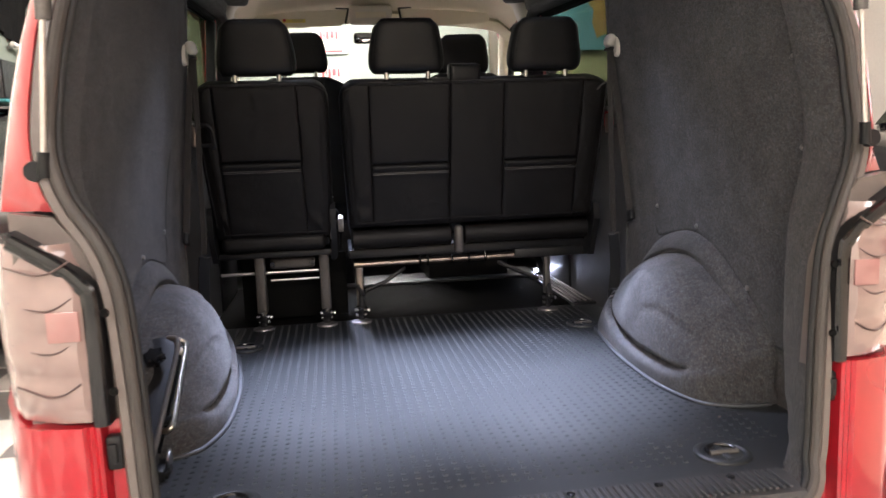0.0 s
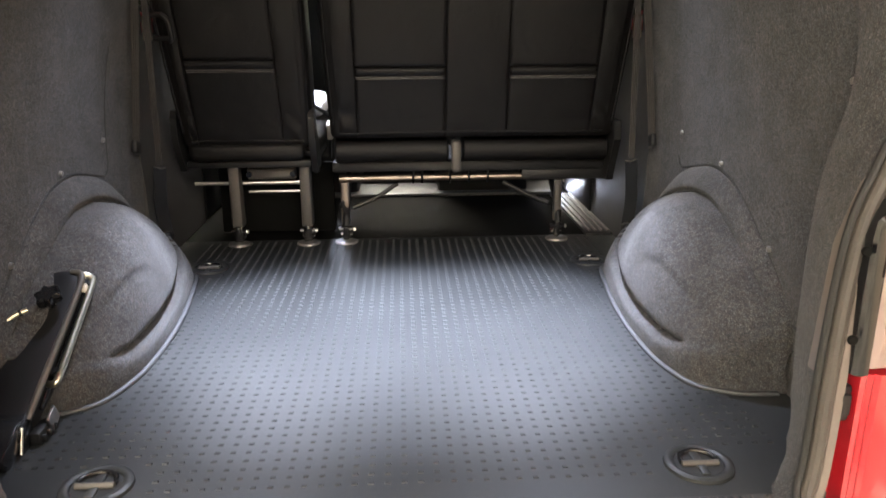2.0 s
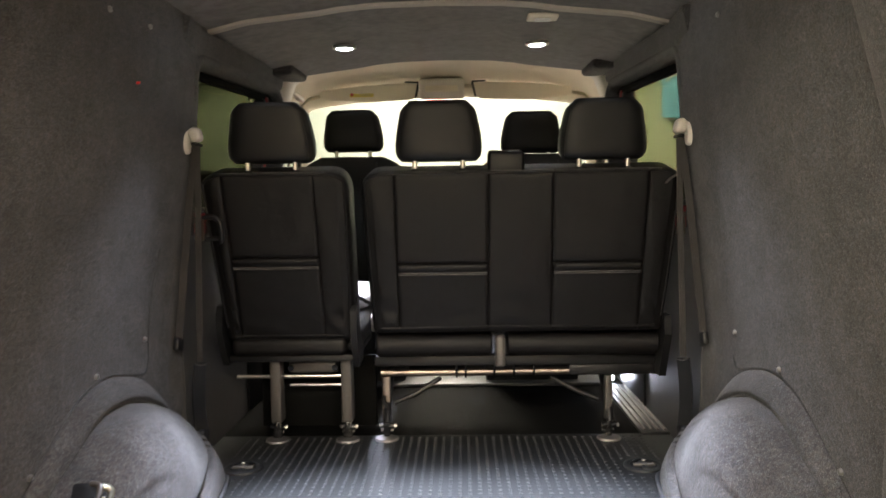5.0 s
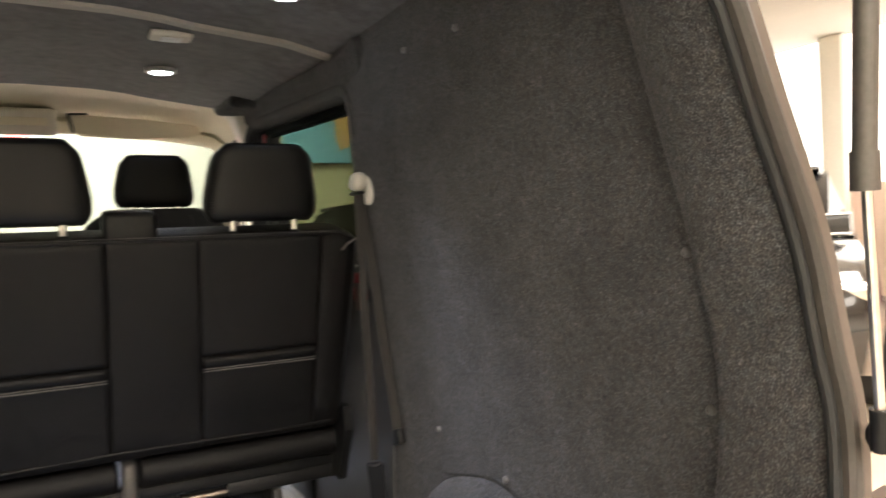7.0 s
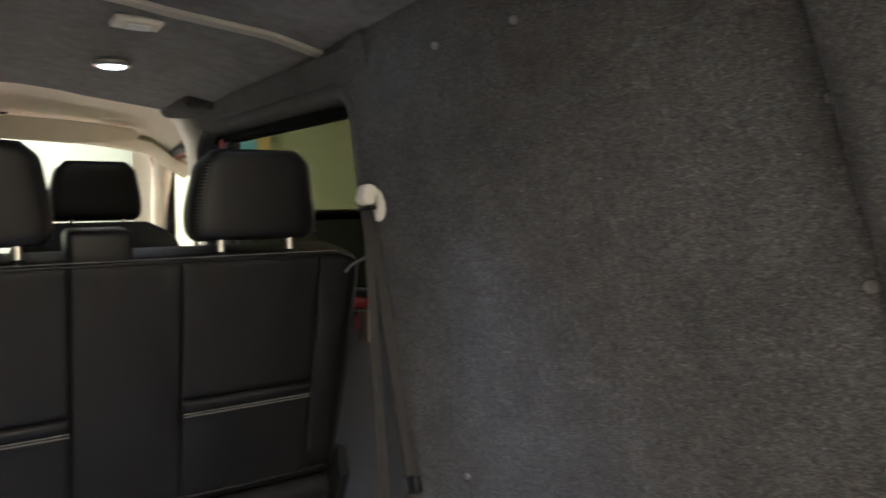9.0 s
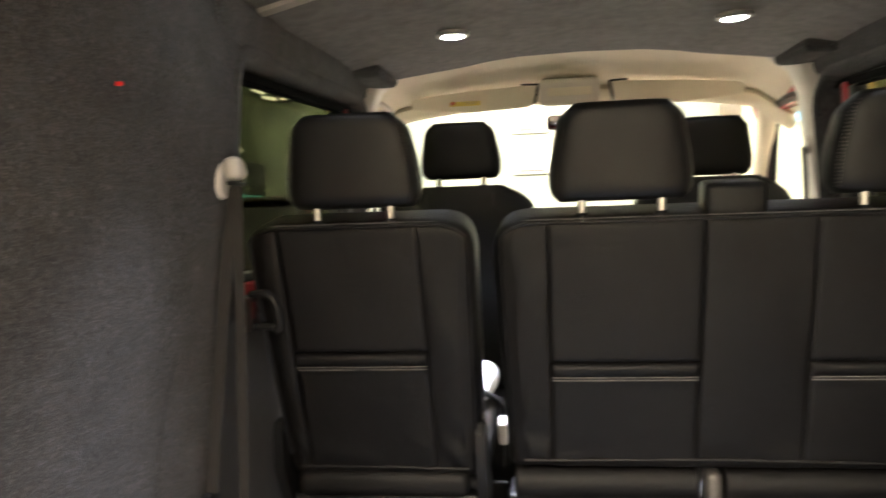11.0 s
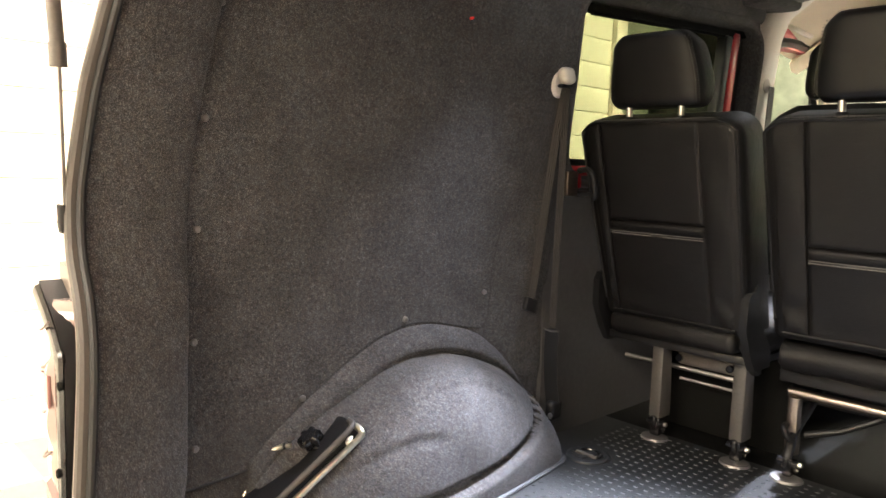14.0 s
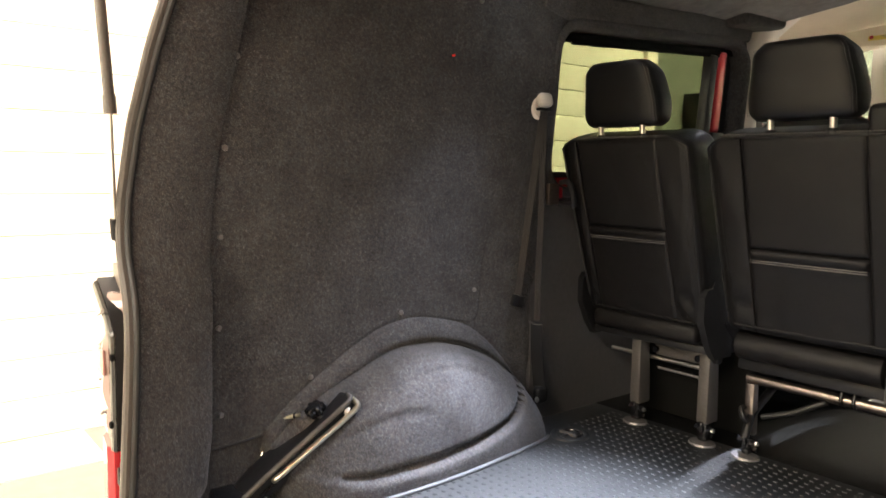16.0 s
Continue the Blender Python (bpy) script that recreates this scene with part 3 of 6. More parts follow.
def wall_ring(s, inset, r, dx, n=10):
    """The window's rounded outline, moved in by inset, at the wall's surface plus dx."""
    y0, y1, z0, z1 = WIN[0] + inset, WIN[1] - inset, WIN[2] + inset, WIN[3] - inset
    out = []
    for cy, cz, a0 in ((y1 - r, z1 - r, 0), (y0 + r, z1 - r, 90), (y0 + r, z0 + r, 180), (y1 - r, z0 + r, 270)):
        for k in range(n + 1):
            a = radians(a0 + 90 * k / n)
            y, z = cy + r * math.cos(a), cz + r * math.sin(a)
            out.append((s * (wall_x(z) + dx), y, z + rise(y, z)))
    return out


for s in (-1, 1):
    side = thing("window_left" if s < 0 else "window_right", (s * 0.75, 1.5, 1.345), "tinted side window in a dark rubber frame", "window", kind="structure")
    bm = bmesh.new()
    loft(bm, [wall_ring(s, -0.022, 0.122, -0.002), wall_ring(s, -0.018, 0.118, -0.008), wall_ring(s, 0.0, 0.10, -0.006), wall_ring(s, 0.010, 0.09, 0.004),
              wall_ring(s, 0.012, 0.088, 0.06), wall_ring(s, -0.022, 0.122, 0.06)], caps=False)
    part("window_frame", bm, CARPET, side, "", 60)
    bm = bmesh.new()
    loft(bm, [wall_ring(s, 0.010, 0.09, 0.06), wall_ring(s, 0.036, 0.066, 0.062), wall_ring(s, 0.036, 0.066, 0.085), wall_ring(s, 0.010, 0.09, 0.085)], caps=False)
    part("seal", bm, PLASTIC, side, "black window seal")
    bm = bmesh.new()
    outline = wall_ring(s, 0.025, 0.075, 0.072)
    loft(bm, [[(s * (0.808 + o - 0.0646 * (z - 1.345)), y, z) for _, y, z in outline] for o in (0.0, 0.004)])
    pane = part("pane", bm, GLASS, side, "green-tinted glass pane")
    pane.visible_shadow = False
    # runner along the top of the frame
    climb = Matrix.Rotation(math.atan(0.06), 4, "X")
    bm = bmesh.new()
    box(bm, (s * 0.750, 1.56, 1.812), (0.03, 0.94, 0.022), 0.004, climb)
    box(bm, (s * 0.742, 1.54, 1.795), (0.012, 0.84, 0.008), 0.002, climb)
    part("runner", bm, MATBLACK, side, "glossy black runner")
    bm = bmesh.new()
    box(bm, (s * 0.790, 1.46, 1.345), (0.05, 0.86, 0.030), 0.008, seg=3)
    part("door_sill", bm, RED, side, "cherry red painted sill below the pane")
    bm = bmesh.new()
    box(bm, (s * 0.785, 1.46, 1.369), (0.04, 0.86, 0.018), 0.005)
    part("sill_seal", bm, PLASTIC, side, "black sill seal")
    # painted door edge in front of the pane
    bm = bmesh.new()
    box(bm, (s * 0.766, 1.960, 1.690), (0.05, 0.062, 0.31), 0.018, Matrix.Rotation(radians(s * -4), 4, "Y"), 3)
    part("door_edge", bm, RED, side, "cherry red painted door edge")
    bm = bmesh.new()
    box(bm, (s * 0.768, 1.965, 1.455), (0.05, 0.090, 0.17), 0.010, Matrix.Rotation(radians(s * -4), 4, "Y"), 2)
    part("edge_cover", bm, PLASTIC, side, "black plastic cover below the red edge")
    bm = bmesh.new()
    box(bm, (s * 0.762, 1.893, 1.59), (0.04, 0.045, 0.46), 0.008, Matrix.Rotation(radians(s * -4), 4, "Y"), 2)
    part("edge_seal", bm, PLASTIC, side, "black seal before the red edge")

# ---- rear opening and bodywork ----
SEALC = [(0.0, 0.572), (0.30, 0.572), (0.50, 0.572), (0.556, 0.582), (0.590, 0.615), (0.603, 0.69), (0.608, 0.80), (0.616, 0.95), (0.626, 1.05), (0.652, 1.125), (0.690, 1.19),
         (0.708, 1.26), (0.704, 1.34), (0.688, 1.44), (0.660, 1.56), (0.628, 1.68), (0.590, 1.79), (0.53, 1.855), (0.40, 1.885), (0.20, 1.90), (0.0, 1.903)]
EDGEC = [(0.0, 0.594), (0.30, 0.594), (0.535, 0.596), (0.560, 0.598), (0.615, 0.604), (0.660, 0.63), (0.681, 0.69), (0.683, 0.80), (0.683, 0.95), (0.690, 1.05), (0.708, 1.125),
         (0.727, 1.19), (0.733, 1.26), (0.724, 1.34), (0.706, 1.44), (0.686, 1.56), (0.663, 1.68), (0.640, 1.79), (0.60, 1.885), (0.45, 1.93), (0.0, 1.96)]
SIDE_X = [(1.07, 0.945), (1.24, 0.910), (1.44, 0.870), (1.55, 0.842), (1.75, 0.80), (1.95, 0.755)]
SEAL_Y = [(0.572, -0.318), (0.59, -0.295), (0.63, -0.255), (0.70, -0.242), (0.95, -0.224), (1.10, -0.214), (1.20, -0.210), (1.30, -0.204), (1.45, -0.187), (1.60, -0.158), (1.80, -0.108), (1.90, -0.075)]
# the opening's edge on the right side, where the flange stands a little further out
SEALC_RIGHT = [(0.0, 0.572), (0.30, 0.572), (0.50, 0.572), (0.556, 0.582), (0.597, 0.615), (0.617, 0.69), (0.625, 0.80), (0.638, 0.95), (0.656, 1.05), (0.688, 1.125), (0.721, 1.19),
               (0.737, 1.26), (0.733, 1.34), (0.723, 1.44), (0.677, 1.56), (0.630, 1.68), (0.590, 1.79), (0.53, 1.855), (0.40, 1.885), (0.20, 1.90), (0.0, 1.903)]
SEAL_Y_RIGHT = [(0.572, -0.318), (0.59, -0.295), (0.63, -0.255), (0.70, -0.240), (0.95, -0.220), (1.10, -0.205), (1.20, -0.180), (1.30, -0.160), (1.45, -0.142), (1.56, -0.138), (1.66, -0.136), (1.80, -0.108), (1.90, -0.075)]
SEAL_LINE = {-1: (SEALC, SEAL_Y), 1: (SEALC_RIGHT, SEAL_Y_RIGHT)}


def contour(table, ytable, s, off=0.0, dy=0.0, sub=4):
    """Half the opening's outline, widened by off and moved by dy."""
    pts = [(p.x, p.y) for p in smooth_path([(a, b, 0) for a, b in table], sub)]
    out = []
    for i, (x, z) in enumerate(pts):
        ax, az = pts[max(i - 1, 0)]
        bx, bz = pts[min(i + 1, len(pts) - 1)]
        tx, tz = bx - ax, bz - az
        l = math.hypot(tx, tz) or 1
        nx, nz = tz / l, -tx / l
        out.append(Vector((s * max(0, x + nx * off), lerp(ytable, z) + dy, z + nz * off)))
    return out


def blend(a, b, t, bulge=0.0, s=1):
    return [p.lerp(q, t) + Vector((-s * bulge, 0, 0)) for p, q in zip(a, b)]


for s in (-1, 1):
    edge = contour(EDGEC, EDGE_Y, s)
    seal = contour(*SEAL_LINE[s], s)
    lining = thing("trim_pillar", (s * 0.66, -0.12, FL), "thick charcoal felt lining wrapped round the rear pillar", "pillar trim", kind="structure")
    low = next(i for i, p in enumerate(edge) if abs(p.x) > 0.53)
    wallc = [Vector((s * max(abs(p.x), wall_x(p.z) + 0.01 if p.z < 1.82 else abs(p.x)), p.y + 0.004, p.z + (0.03 if p.z > 1.85 else 0))) for p in edge]
    rim = [Vector((p.x + s * 0.004, p.y + 0.003, p.z)) for p in edge]
    bm = bmesh.new()
    rings = [wallc, rim, edge, blend(edge, seal, 0.03, 0.003, s), blend(edge, seal, 0.12, 0.006, s), blend(edge, seal, 0.3, 0.010, s), blend(edge, seal, 0.5, 0.010, s), blend(edge, seal, 0.7, 0.008, s),
             blend(edge, seal, 0.88, 0.004, s), blend(edge, seal, 0.97, 0.0, s), contour(*SEAL_LINE[s], s, 0.02, 0.012)]
    loft(bm, [r[low:] for r in rings], closed=False, caps=False)
    part("pillar_cover", bm, CARPET, lining, "", 30)

body = thing("van_body", (0, -0.25, 0), "cherry red van body with its rear end open", "van body", kind="structure")
for s in (-1, 1):
    for name, off, dy, r, material in (("weatherstrip", 0.006, -0.006, 0.0105, SEAL), ("seal_lip", -0.006, 0.004, 0.007, SEALDARK)):
        bm = bmesh.new()
        tube(bm, contour(*SEAL_LINE[s], s, off, dy), r, 10)
        part(name, bm, material, body, "dark rubber door seal")
    bm = bmesh.new()
    loft(bm, [contour(*SEAL_LINE[s], s, 0.012, 0.0), contour(*SEAL_LINE[s], s, 0.018, -0.010), contour(*SEAL_LINE[s], s, 0.030, -0.011), contour(*SEAL_LINE[s], s, 0.036, -0.002),
              contour(*SEAL_LINE[s], s, 0.040, 0.03)], closed=False, caps=False)
    part("flange", bm, FLANGE, body, "taupe painted flange of the opening")
    # gutter panel between flange and lamp
    bm = bmesh.new()
    prism(bm, [(s * x, -0.210, z) for x, z in ((0.630, 0.80), (0.641, 1.0), (0.668, 1.09), (0.722, 1.162), (0.79, 1.172), (0.79, 0.80))], (0, 0, 0), (0, 0.03, 0))
    part("gutter", bm, FLANGE, body, "taupe painted gutter panel")
    for z in (0.93, 1.06):
        bm = bmesh.new()
        lathe(bm, (s * (0.642 + 0.003 * (z > 1)), -0.259 + 0.0055 * (z > 1), z - 0.052), [(0.0001, -0.003), (0.0065, -0.003), (0.0075, 0.0), (0.0065, 0.003), (0.0001, 0.003)], 14, "y")
        part("plug", bm, MATBLACK, body, "black round plug")
    # upper quarter: painted post beside the opening, folding round to the side
    zs = [1.172] + [1.20 + 0.05 * i for i in range(14)]
    bm = bmesh.new()
    rings = []
    for z in zs:
        sx = lerp([(b, a) for a, b in SEAL_LINE[s][0][9:18]], z)
        y = lerp(SEAL_LINE[s][1], z)
        xo, yc = lerp(SIDE_X, z), max(-0.15, y + 0.05)
        inner = max(sx + 0.080, xo - 0.10)
        rings.append([(s * (sx + 0.036), y + 0.03, z), (s * (sx + 0.041), y - 0.002, z), (s * (sx + 0.052), y + 0.006, z), (s * (sx + 0.072), y + 0.030, z), (s * inner, yc, z),
                      (s * max(inner + 0.01, xo - 0.065), yc + 0.08, z), (s * max(inner + 0.02, xo - 0.032), yc + 0.17, z), (s * xo, yc + 0.26, z), (s * (xo + 0.02), 0.40, z),
                      (s * (xo + 0.02), 1.0, z), (s * (xo + 0.005), 1.0, z), (s * max(xo - 0.012, wall_x(z) + 0.056), 0.2, z)])
    loft(bm, rings)
    part("upper_quarter", bm, RED, body)
    # lower corner below the lamp, with the bumper step
    bm = bmesh.new()
    rings = []
    for z in (0.42, 0.50, 0.58, 0.66, 0.74, 0.79, 0.818):
        rings.append([(s * 0.640, -0.205, z), (s * 0.645, -0.216, z), (s * 0.668, -0.220, z), (s * 0.672, -0.248, z), (s * 0.677, -0.252, z), (s * 0.682, -0.248, z), (s * 0.687, -0.253, z), (s * 0.692, -0.249, z), (s * 0.698, -0.255, z),
                      (s * 0.765, -0.245, z), (s * 0.808, -0.217, z), (s * 0.847, -0.15, z), (s * 0.885, -0.07, z), (s * 0.945, 0.10, z), (s * 0.95, 0.3, z), (s * 0.95, 1.0, z), (s * 0.90, 1.0, z), (s * 0.87, 0.2, z), (s * 0.805, -0.05, z), (s * 0.72, -0.165, z)])
    loft(bm, rings)
    part("lower_quarter", bm, RED, body)
    bm = bmesh.new()
    box(bm, (s * 0.657, -0.228, 0.765), (0.026, 0.024, 0.060), 0.006)
    box(bm, (s * 0.659, -0.240, 0.765), (0.016, 0.012, 0.036), 0.004)
    part("buffer", bm, PLASTIC, body, "black rubber tailgate buffer")

    # tail light
    lamp = thing("tail_light", (s * 0.74, -0.28, 0.875), "smoked wrap-round tail light with wavy lens on the red van", "tail light", "tail lights")
    bm = bmesh.new()
    rings = []
    for k in range(33):
        f = k / 32
        z = 0.880 + 0.295 * f
        top = 0.05 * sstep(0.72, 1.0, f)
        wav = 0.006 * abs(math.sin(f * math.pi * 4.0))
        b = 0.010 * math.sin(math.pi * f)
        rings.append([(s * (0.694 + top * 0.9), -0.258 - b * 0.3 + top * 0.2, z), (s * (0.71 + top * 0.8), -0.262 - b - wav + top * 0.2, z), (s * (0.745 + top * 0.5), -0.258 - b - wav + top * 0.2, z), (s * 0.776, -0.244 - b - wav + top * 0.3, z),
                      (s * 0.820, -0.222 - b - wav + top * 0.3, z), (s * (0.856 + b), -0.17, z), (s * (0.886 + b), -0.10, z), (s * 0.920, -0.0, z), (s * 0.86, 0.0, z), (s * 0.80, -0.17, z), (s * 0.70, -0.20, z)])
    loft(bm, rings)
    lens = part("lens", bm, LENS, lamp)
    bm = bmesh.new()
    prof = [(0.690, 0.872), (0.690, 1.075), (0.700, 1.105), (0.735, 1.140), (0.800, 1.185)]
    tube(bm, [(s * x, -0.262, z) for x, z in [(p.x, p.y) for p in smooth_path([(a, b, 0) for a, b in prof], 5)]], 0.0075, 8, flat=1.8)
    part("housing_edge", bm, GLOSSBLACK, lamp, "glossy black housing edge")
    bm = bmesh.new()
    prism(bm, [(s * x, -0.260, z) for x, z in ((0.676, 0.872), (0.676, 1.08), (0.69, 1.115), (0.73, 1.155), (0.80, 1.20), (0.80, 1.18), (0.735, 1.13), (0.698, 1.09), (0.692, 0.872))], (0, 0, 0), (0, 0.05, 0))
    part("housing", bm, PLASTIC, lamp, "black lamp housing")
    bm = bmesh.new()
    box(bm, (s * 0.728, -0.2745, 1.045), (0.05, 0.006, 0.05), 0.002)
    part("red_reflector", bm, LENSRED, lamp, "faint red band in the lens")
    for f in (0.18, 0.42, 0.66, 0.86):
        bm = bmesh.new()
        z = 0.88 + 0.295 * f
        tube(bm, smooth_path([(s * 0.712, -0.271, z + 0.016), (s * 0.735, -0.273, z + 0.002), (s * 0.755, -0.271, z - 0.003), (s * 0.780, -0.256, z - 0.003), (s * 0.825, -0.228, z + 0.006)], 4), 0.0019, 6)
        part("lens_ridge", bm, RIDGE, lamp, "dark ridge in the lens")

    lamp.location += Vector((-s * 0.020, 0.016, -0.055))

    # gas strut
    strut = thing("gas_strut", (s * 0.720, -0.232, 1.24), "dark gas strut holding the tailgate up", "gas strut", "gas struts")
    bm = bmesh.new()
    tube(bm, [(s * 0.718, -0.233, 1.255), (s * 0.688, -0.245, 1.52)], 0.0048, 10)
    part("rod", bm, STEEL, strut, "thin steel rod")
    bm = bmesh.new()
    tube(bm, [(s * 0.6905, -0.2435, 1.485), (s * 0.6895, -0.2445, 1.50), (s * 0.6620, -0.284, 2.0)], [0.0105, 0.0105, 0.0105], 14)
    tube(bm, [(s * 0.6915, -0.2428, 1.470), (s * 0.6892, -0.2446, 1.505)], 0.0125, 14)
    part("cylinder", bm, LEGMETAL, strut, "dark cylinder")
    bm = bmesh.new()
    tube(bm, [(s * 0.721, -0.231, 1.228), (s * 0.717, -0.234, 1.268)], 0.0098, 12)
    lathe(bm, (s * 0.735, -0.222, 1.238), [(0.0001, -0.012), (0.016, -0.012), (0.018, 0.0), (0.012, 0.008), (0.0001, 0.008)], 16, "y")
    part("ball_joint", bm, PLASTIC, strut, "black ball joint")
    strut.location += Vector((s * 0.004, 0.012, 0.0))

# rest of the body: sides, roof, nose, raised tailgate
for s in (-1, 1):
    bm = bmesh.new()
    loft(bm, [[(s * 0.95, y, 0.30), (s * 0.965, y, 0.75), (s * 0.92, y, 1.28), (s * 0.89, y, 1.28), (s * 0.90, y, 0.30)] for y in (1.0, 1.5, 2.2, 3.3)])
    part("side_panel", bm, RED, body)
    bm = bmesh.new()
    loft(bm, [[(s * 0.84, y, 1.86), (s * 0.81, y, 2.0), (s * 0.75, y, 2.07), (s * 0.73, y, 2.04), (s * 0.78, y, 1.86)] for y in (-0.05, 1.0, 2.0, 3.0)])
    part("roof_rail", bm, RED, body)
    for y in (0.55, 3.55):
        wheel = None
        bm = bmesh.new()
        lathe(bm, (s * 0.86, y, 0.335), [(0.20, -0.10), (0.325, -0.10), (0.335, -0.08), (0.335, 0.08), (0.325, 0.10), (0.20, 0.10)], 36, "x")
        wheel = part("tyre", bm, TYRE, body, "black tyre")
        bm = bmesh.new()
        lathe(bm, (s * 0.86, y, 0.335), [(0.0001, -0.06), (0.20, -0.08), (0.20, 0.08), (0.0001, 0.06)], 30, "x")
        part("rim", bm, STEEL, wheel, "silver wheel rim")
bm = bmesh.new()
loft(bm, [[(x, y, 2.14 - 0.09 * (x / 0.75) ** 2 - 0.06 * sstep(2.4, 3.1, y)) for x in [-0.75 + 0.1 * i for i in range(16)]] +
          [(x, y, 2.12 - 0.09 * (x / 0.75) ** 2 - 0.06 * sstep(2.4, 3.1, y)) for x in [0.75 - 0.1 * i for i in range(16)]] for y in (-0.05, 0.5, 1.2, 2.0, 2.6, 3.1)])
part("roof", bm, RED, body)
bm = bmesh.new()
loft(bm, [[(-0.9, y, 0.35), (-0.93, y, 0.7), (-0.85, y, z - 0.05), (-0.6, y, z), (0.6, y, z), (0.85, y, z - 0.05), (0.93, y, 0.7), (0.9, y, 0.35)] for y, z in ((3.3, 1.28), (3.8, 1.20), (4.3, 1.08), (4.62, 0.95))])
part("nose", bm, RED, body)
bm = bmesh.new()
box(bm, (0, 1.9, 0.50), (1.80, 4.2, 0.10), 0.02)
part("underbody", bm, PLASTIC, body, "dark underbody")

gate = thing("tailgate", (0, -0.10, 2.02), "red tailgate raised wide open over the load space", "tailgate")
tilt = Matrix.Translation((0, -0.10, 2.03)) @ Matrix.Rotation(radians(-18), 4, "X")
bm = bmesh.new()
for c, sz in (((0, -0.06, 0.03), (1.30, 0.12, 0.05)), ((0.60, -0.40, 0.03), (0.12, 0.56, 0.05)), ((-0.60, -0.40, 0.03), (0.12, 0.56, 0.05)), ((0, -0.98, 0.03), (1.36, 0.62, 0.06))):
    bb = bmesh.new()
    box(bb, c, sz, 0.02)
    bmesh.ops.transform(bb, matrix=tilt, verts=bb.verts)
    me = bpy.data.meshes.new("tmp")
    bb.to_mesh(me)
    bb.free()
    bm.from_mesh(me)
    bpy.data.meshes.remove(me)
part("frame", bm, RED, gate)
bm = bmesh.new()
box(bm, (0, -0.40, 0.035), (1.10, 0.57, 0.006), 0.0, None)
bmesh.ops.transform(bm, matrix=tilt, verts=bm.verts)
part("rear_window", bm, GLASS, gate, "tinted rear window")

# ---- second-row seats ----
def back_y(z):
    """Rear face of the reclined backrests."""
    return 1.115 + (1.20 - z) * 0.27


def backrest(name, parent, xl, xr, z0, z1, seams, pockets, thick=0.150, lean_l=0.0, lean_r=0.0, corner=0.055, slot=1.219):
    """A padded backrest: seams are (x at the bottom, x at the top), pockets pairs of seam numbers that hold a stitched slot."""
    rt, rb = 0.028, 0.02
    zs = [z0 + rb + (z1 - rt - z0 - rb) * k / 40 for k in range(41)]
    zp = [round(slot + d, 4) for d in (0.013, 0.005, 0.0, -0.005, -0.013, -0.023, -0.029, -0.035, -0.041)]
    zs = sorted({z for z in zs if not zp[-1] - 0.004 < z < zp[0] + 0.004} | set(zp))
    rows = [(z0 + rb - rb * math.sin(radians(a)), rb * (1 - math.cos(radians(a)))) for a in (85, 60, 35, 15)]
    rows += [(z, 0.0) for z in zs]
    rows += [(z1 - rt + rt * math.sin(radians(a)), rt * (1 - math.cos(radians(a)))) for a in (15, 30, 45, 60, 75, 86)]
    bm = bmesh.new()
    rings = []
    for z, inset in rows:
        f = (z - z0) / (z1 - z0)
        cl = cr = 0.0
        if z > z1 - corner:
            q = min(1, (z - (z1 - corner)) / corner)
            cl = cr = corner * (1 - math.sqrt(max(0, 1 - q * q * 0.96)))
        a = xl + lean_l * (1 - f) ** 1.5 + cl + inset * 0.4
        b = xr + lean_r * (1 - f) ** 1.5 - cr - inset * 0.4
        sx = [lo + (hi - lo) * f for lo, hi in seams]
        rc = 0.030
        marks = [a + rc] + sx + [b - rc]
        pts = [(a + rc * (1 - math.sin(radians(t))), inset + rc * (1 - math.cos(radians(t)))) for t in (90, 70, 50, 30, 15)]
        for k in range(len(marks) - 1):
            lo, hi = marks[k], marks[k + 1]
            inner = any(p == (k - 1, k) for p in pockets)
            for g in (0.0, 0.02, 0.05, 0.12, 0.3, 0.5, 0.7, 0.88, 0.95, 0.98):
                x = lo + (hi - lo) * g
                d = -0.006 * math.sin(math.pi * g) ** 0.5 * math.sin(math.pi * min(1, max(0, f)))
                if k > 0 and g == 0.0:
                    d = 0.005
                # soft creases near the bottom corners
                d += (0.0025 + 0.0045 * max(1 - sstep(0.0, 0.13, x - a), 1 - sstep(0.0, 0.13, b - x))) * math.sin(46 * x + 75 * z + 2.0 * math.sin(17 * x)) * (1 - sstep(0.02, 0.34, f)) * (g in (0.12, 0.3, 0.5, 0.7, 0.88))
                d += 0.0012 * math.sin(31 * x + 22 * z) * (g in (0.12, 0.3, 0.5, 0.7, 0.88))
                if inner and 0.03 < g < 0.97 or (inner and g in (0.02, 0.98)):
                    d += dict(zip(zp, (0.0, 0.0, 0.007, -0.005, -0.007, -0.005, 0.002, -0.002, 0.0))).get(round(z, 4), 0.0)
                pts.append((x, inset + d))
        pts.append((b - rc, inset))
        pts += [(b - rc * (1 - math.sin(radians(t))), inset + rc * (1 - math.cos(radians(t)))) for t in (15, 30, 50, 70, 90)]
        dep = thick - inset
        pts += [(b - rc * (1 - math.cos(radians(t))), dep - rc * (1 - math.sin(radians(t)))) for t in (0, 45, 90)]
        pts += [(b + (a - b) * g, dep + 0.008 * math.sin(math.pi * g)) for g in (0.2, 0.5, 0.8)]
        pts += [(a + rc * (1 - math.cos(radians(t))), dep - rc * (1 - math.sin(radians(t)))) for t in (90, 45, 0)]
        crown = 0.018 * sstep(z1 - 0.06, z1, z)
        rings.append([(x, back_y(z) + d, z + crown * sstep(0.01, thick * 0.8, d)) for x, d in pts])
    loft(bm, rings)
    back = part(name, bm, LEATHER, parent, "", 70)
    # stitched slots
    for i, j in pockets:
        bm = bmesh.new()
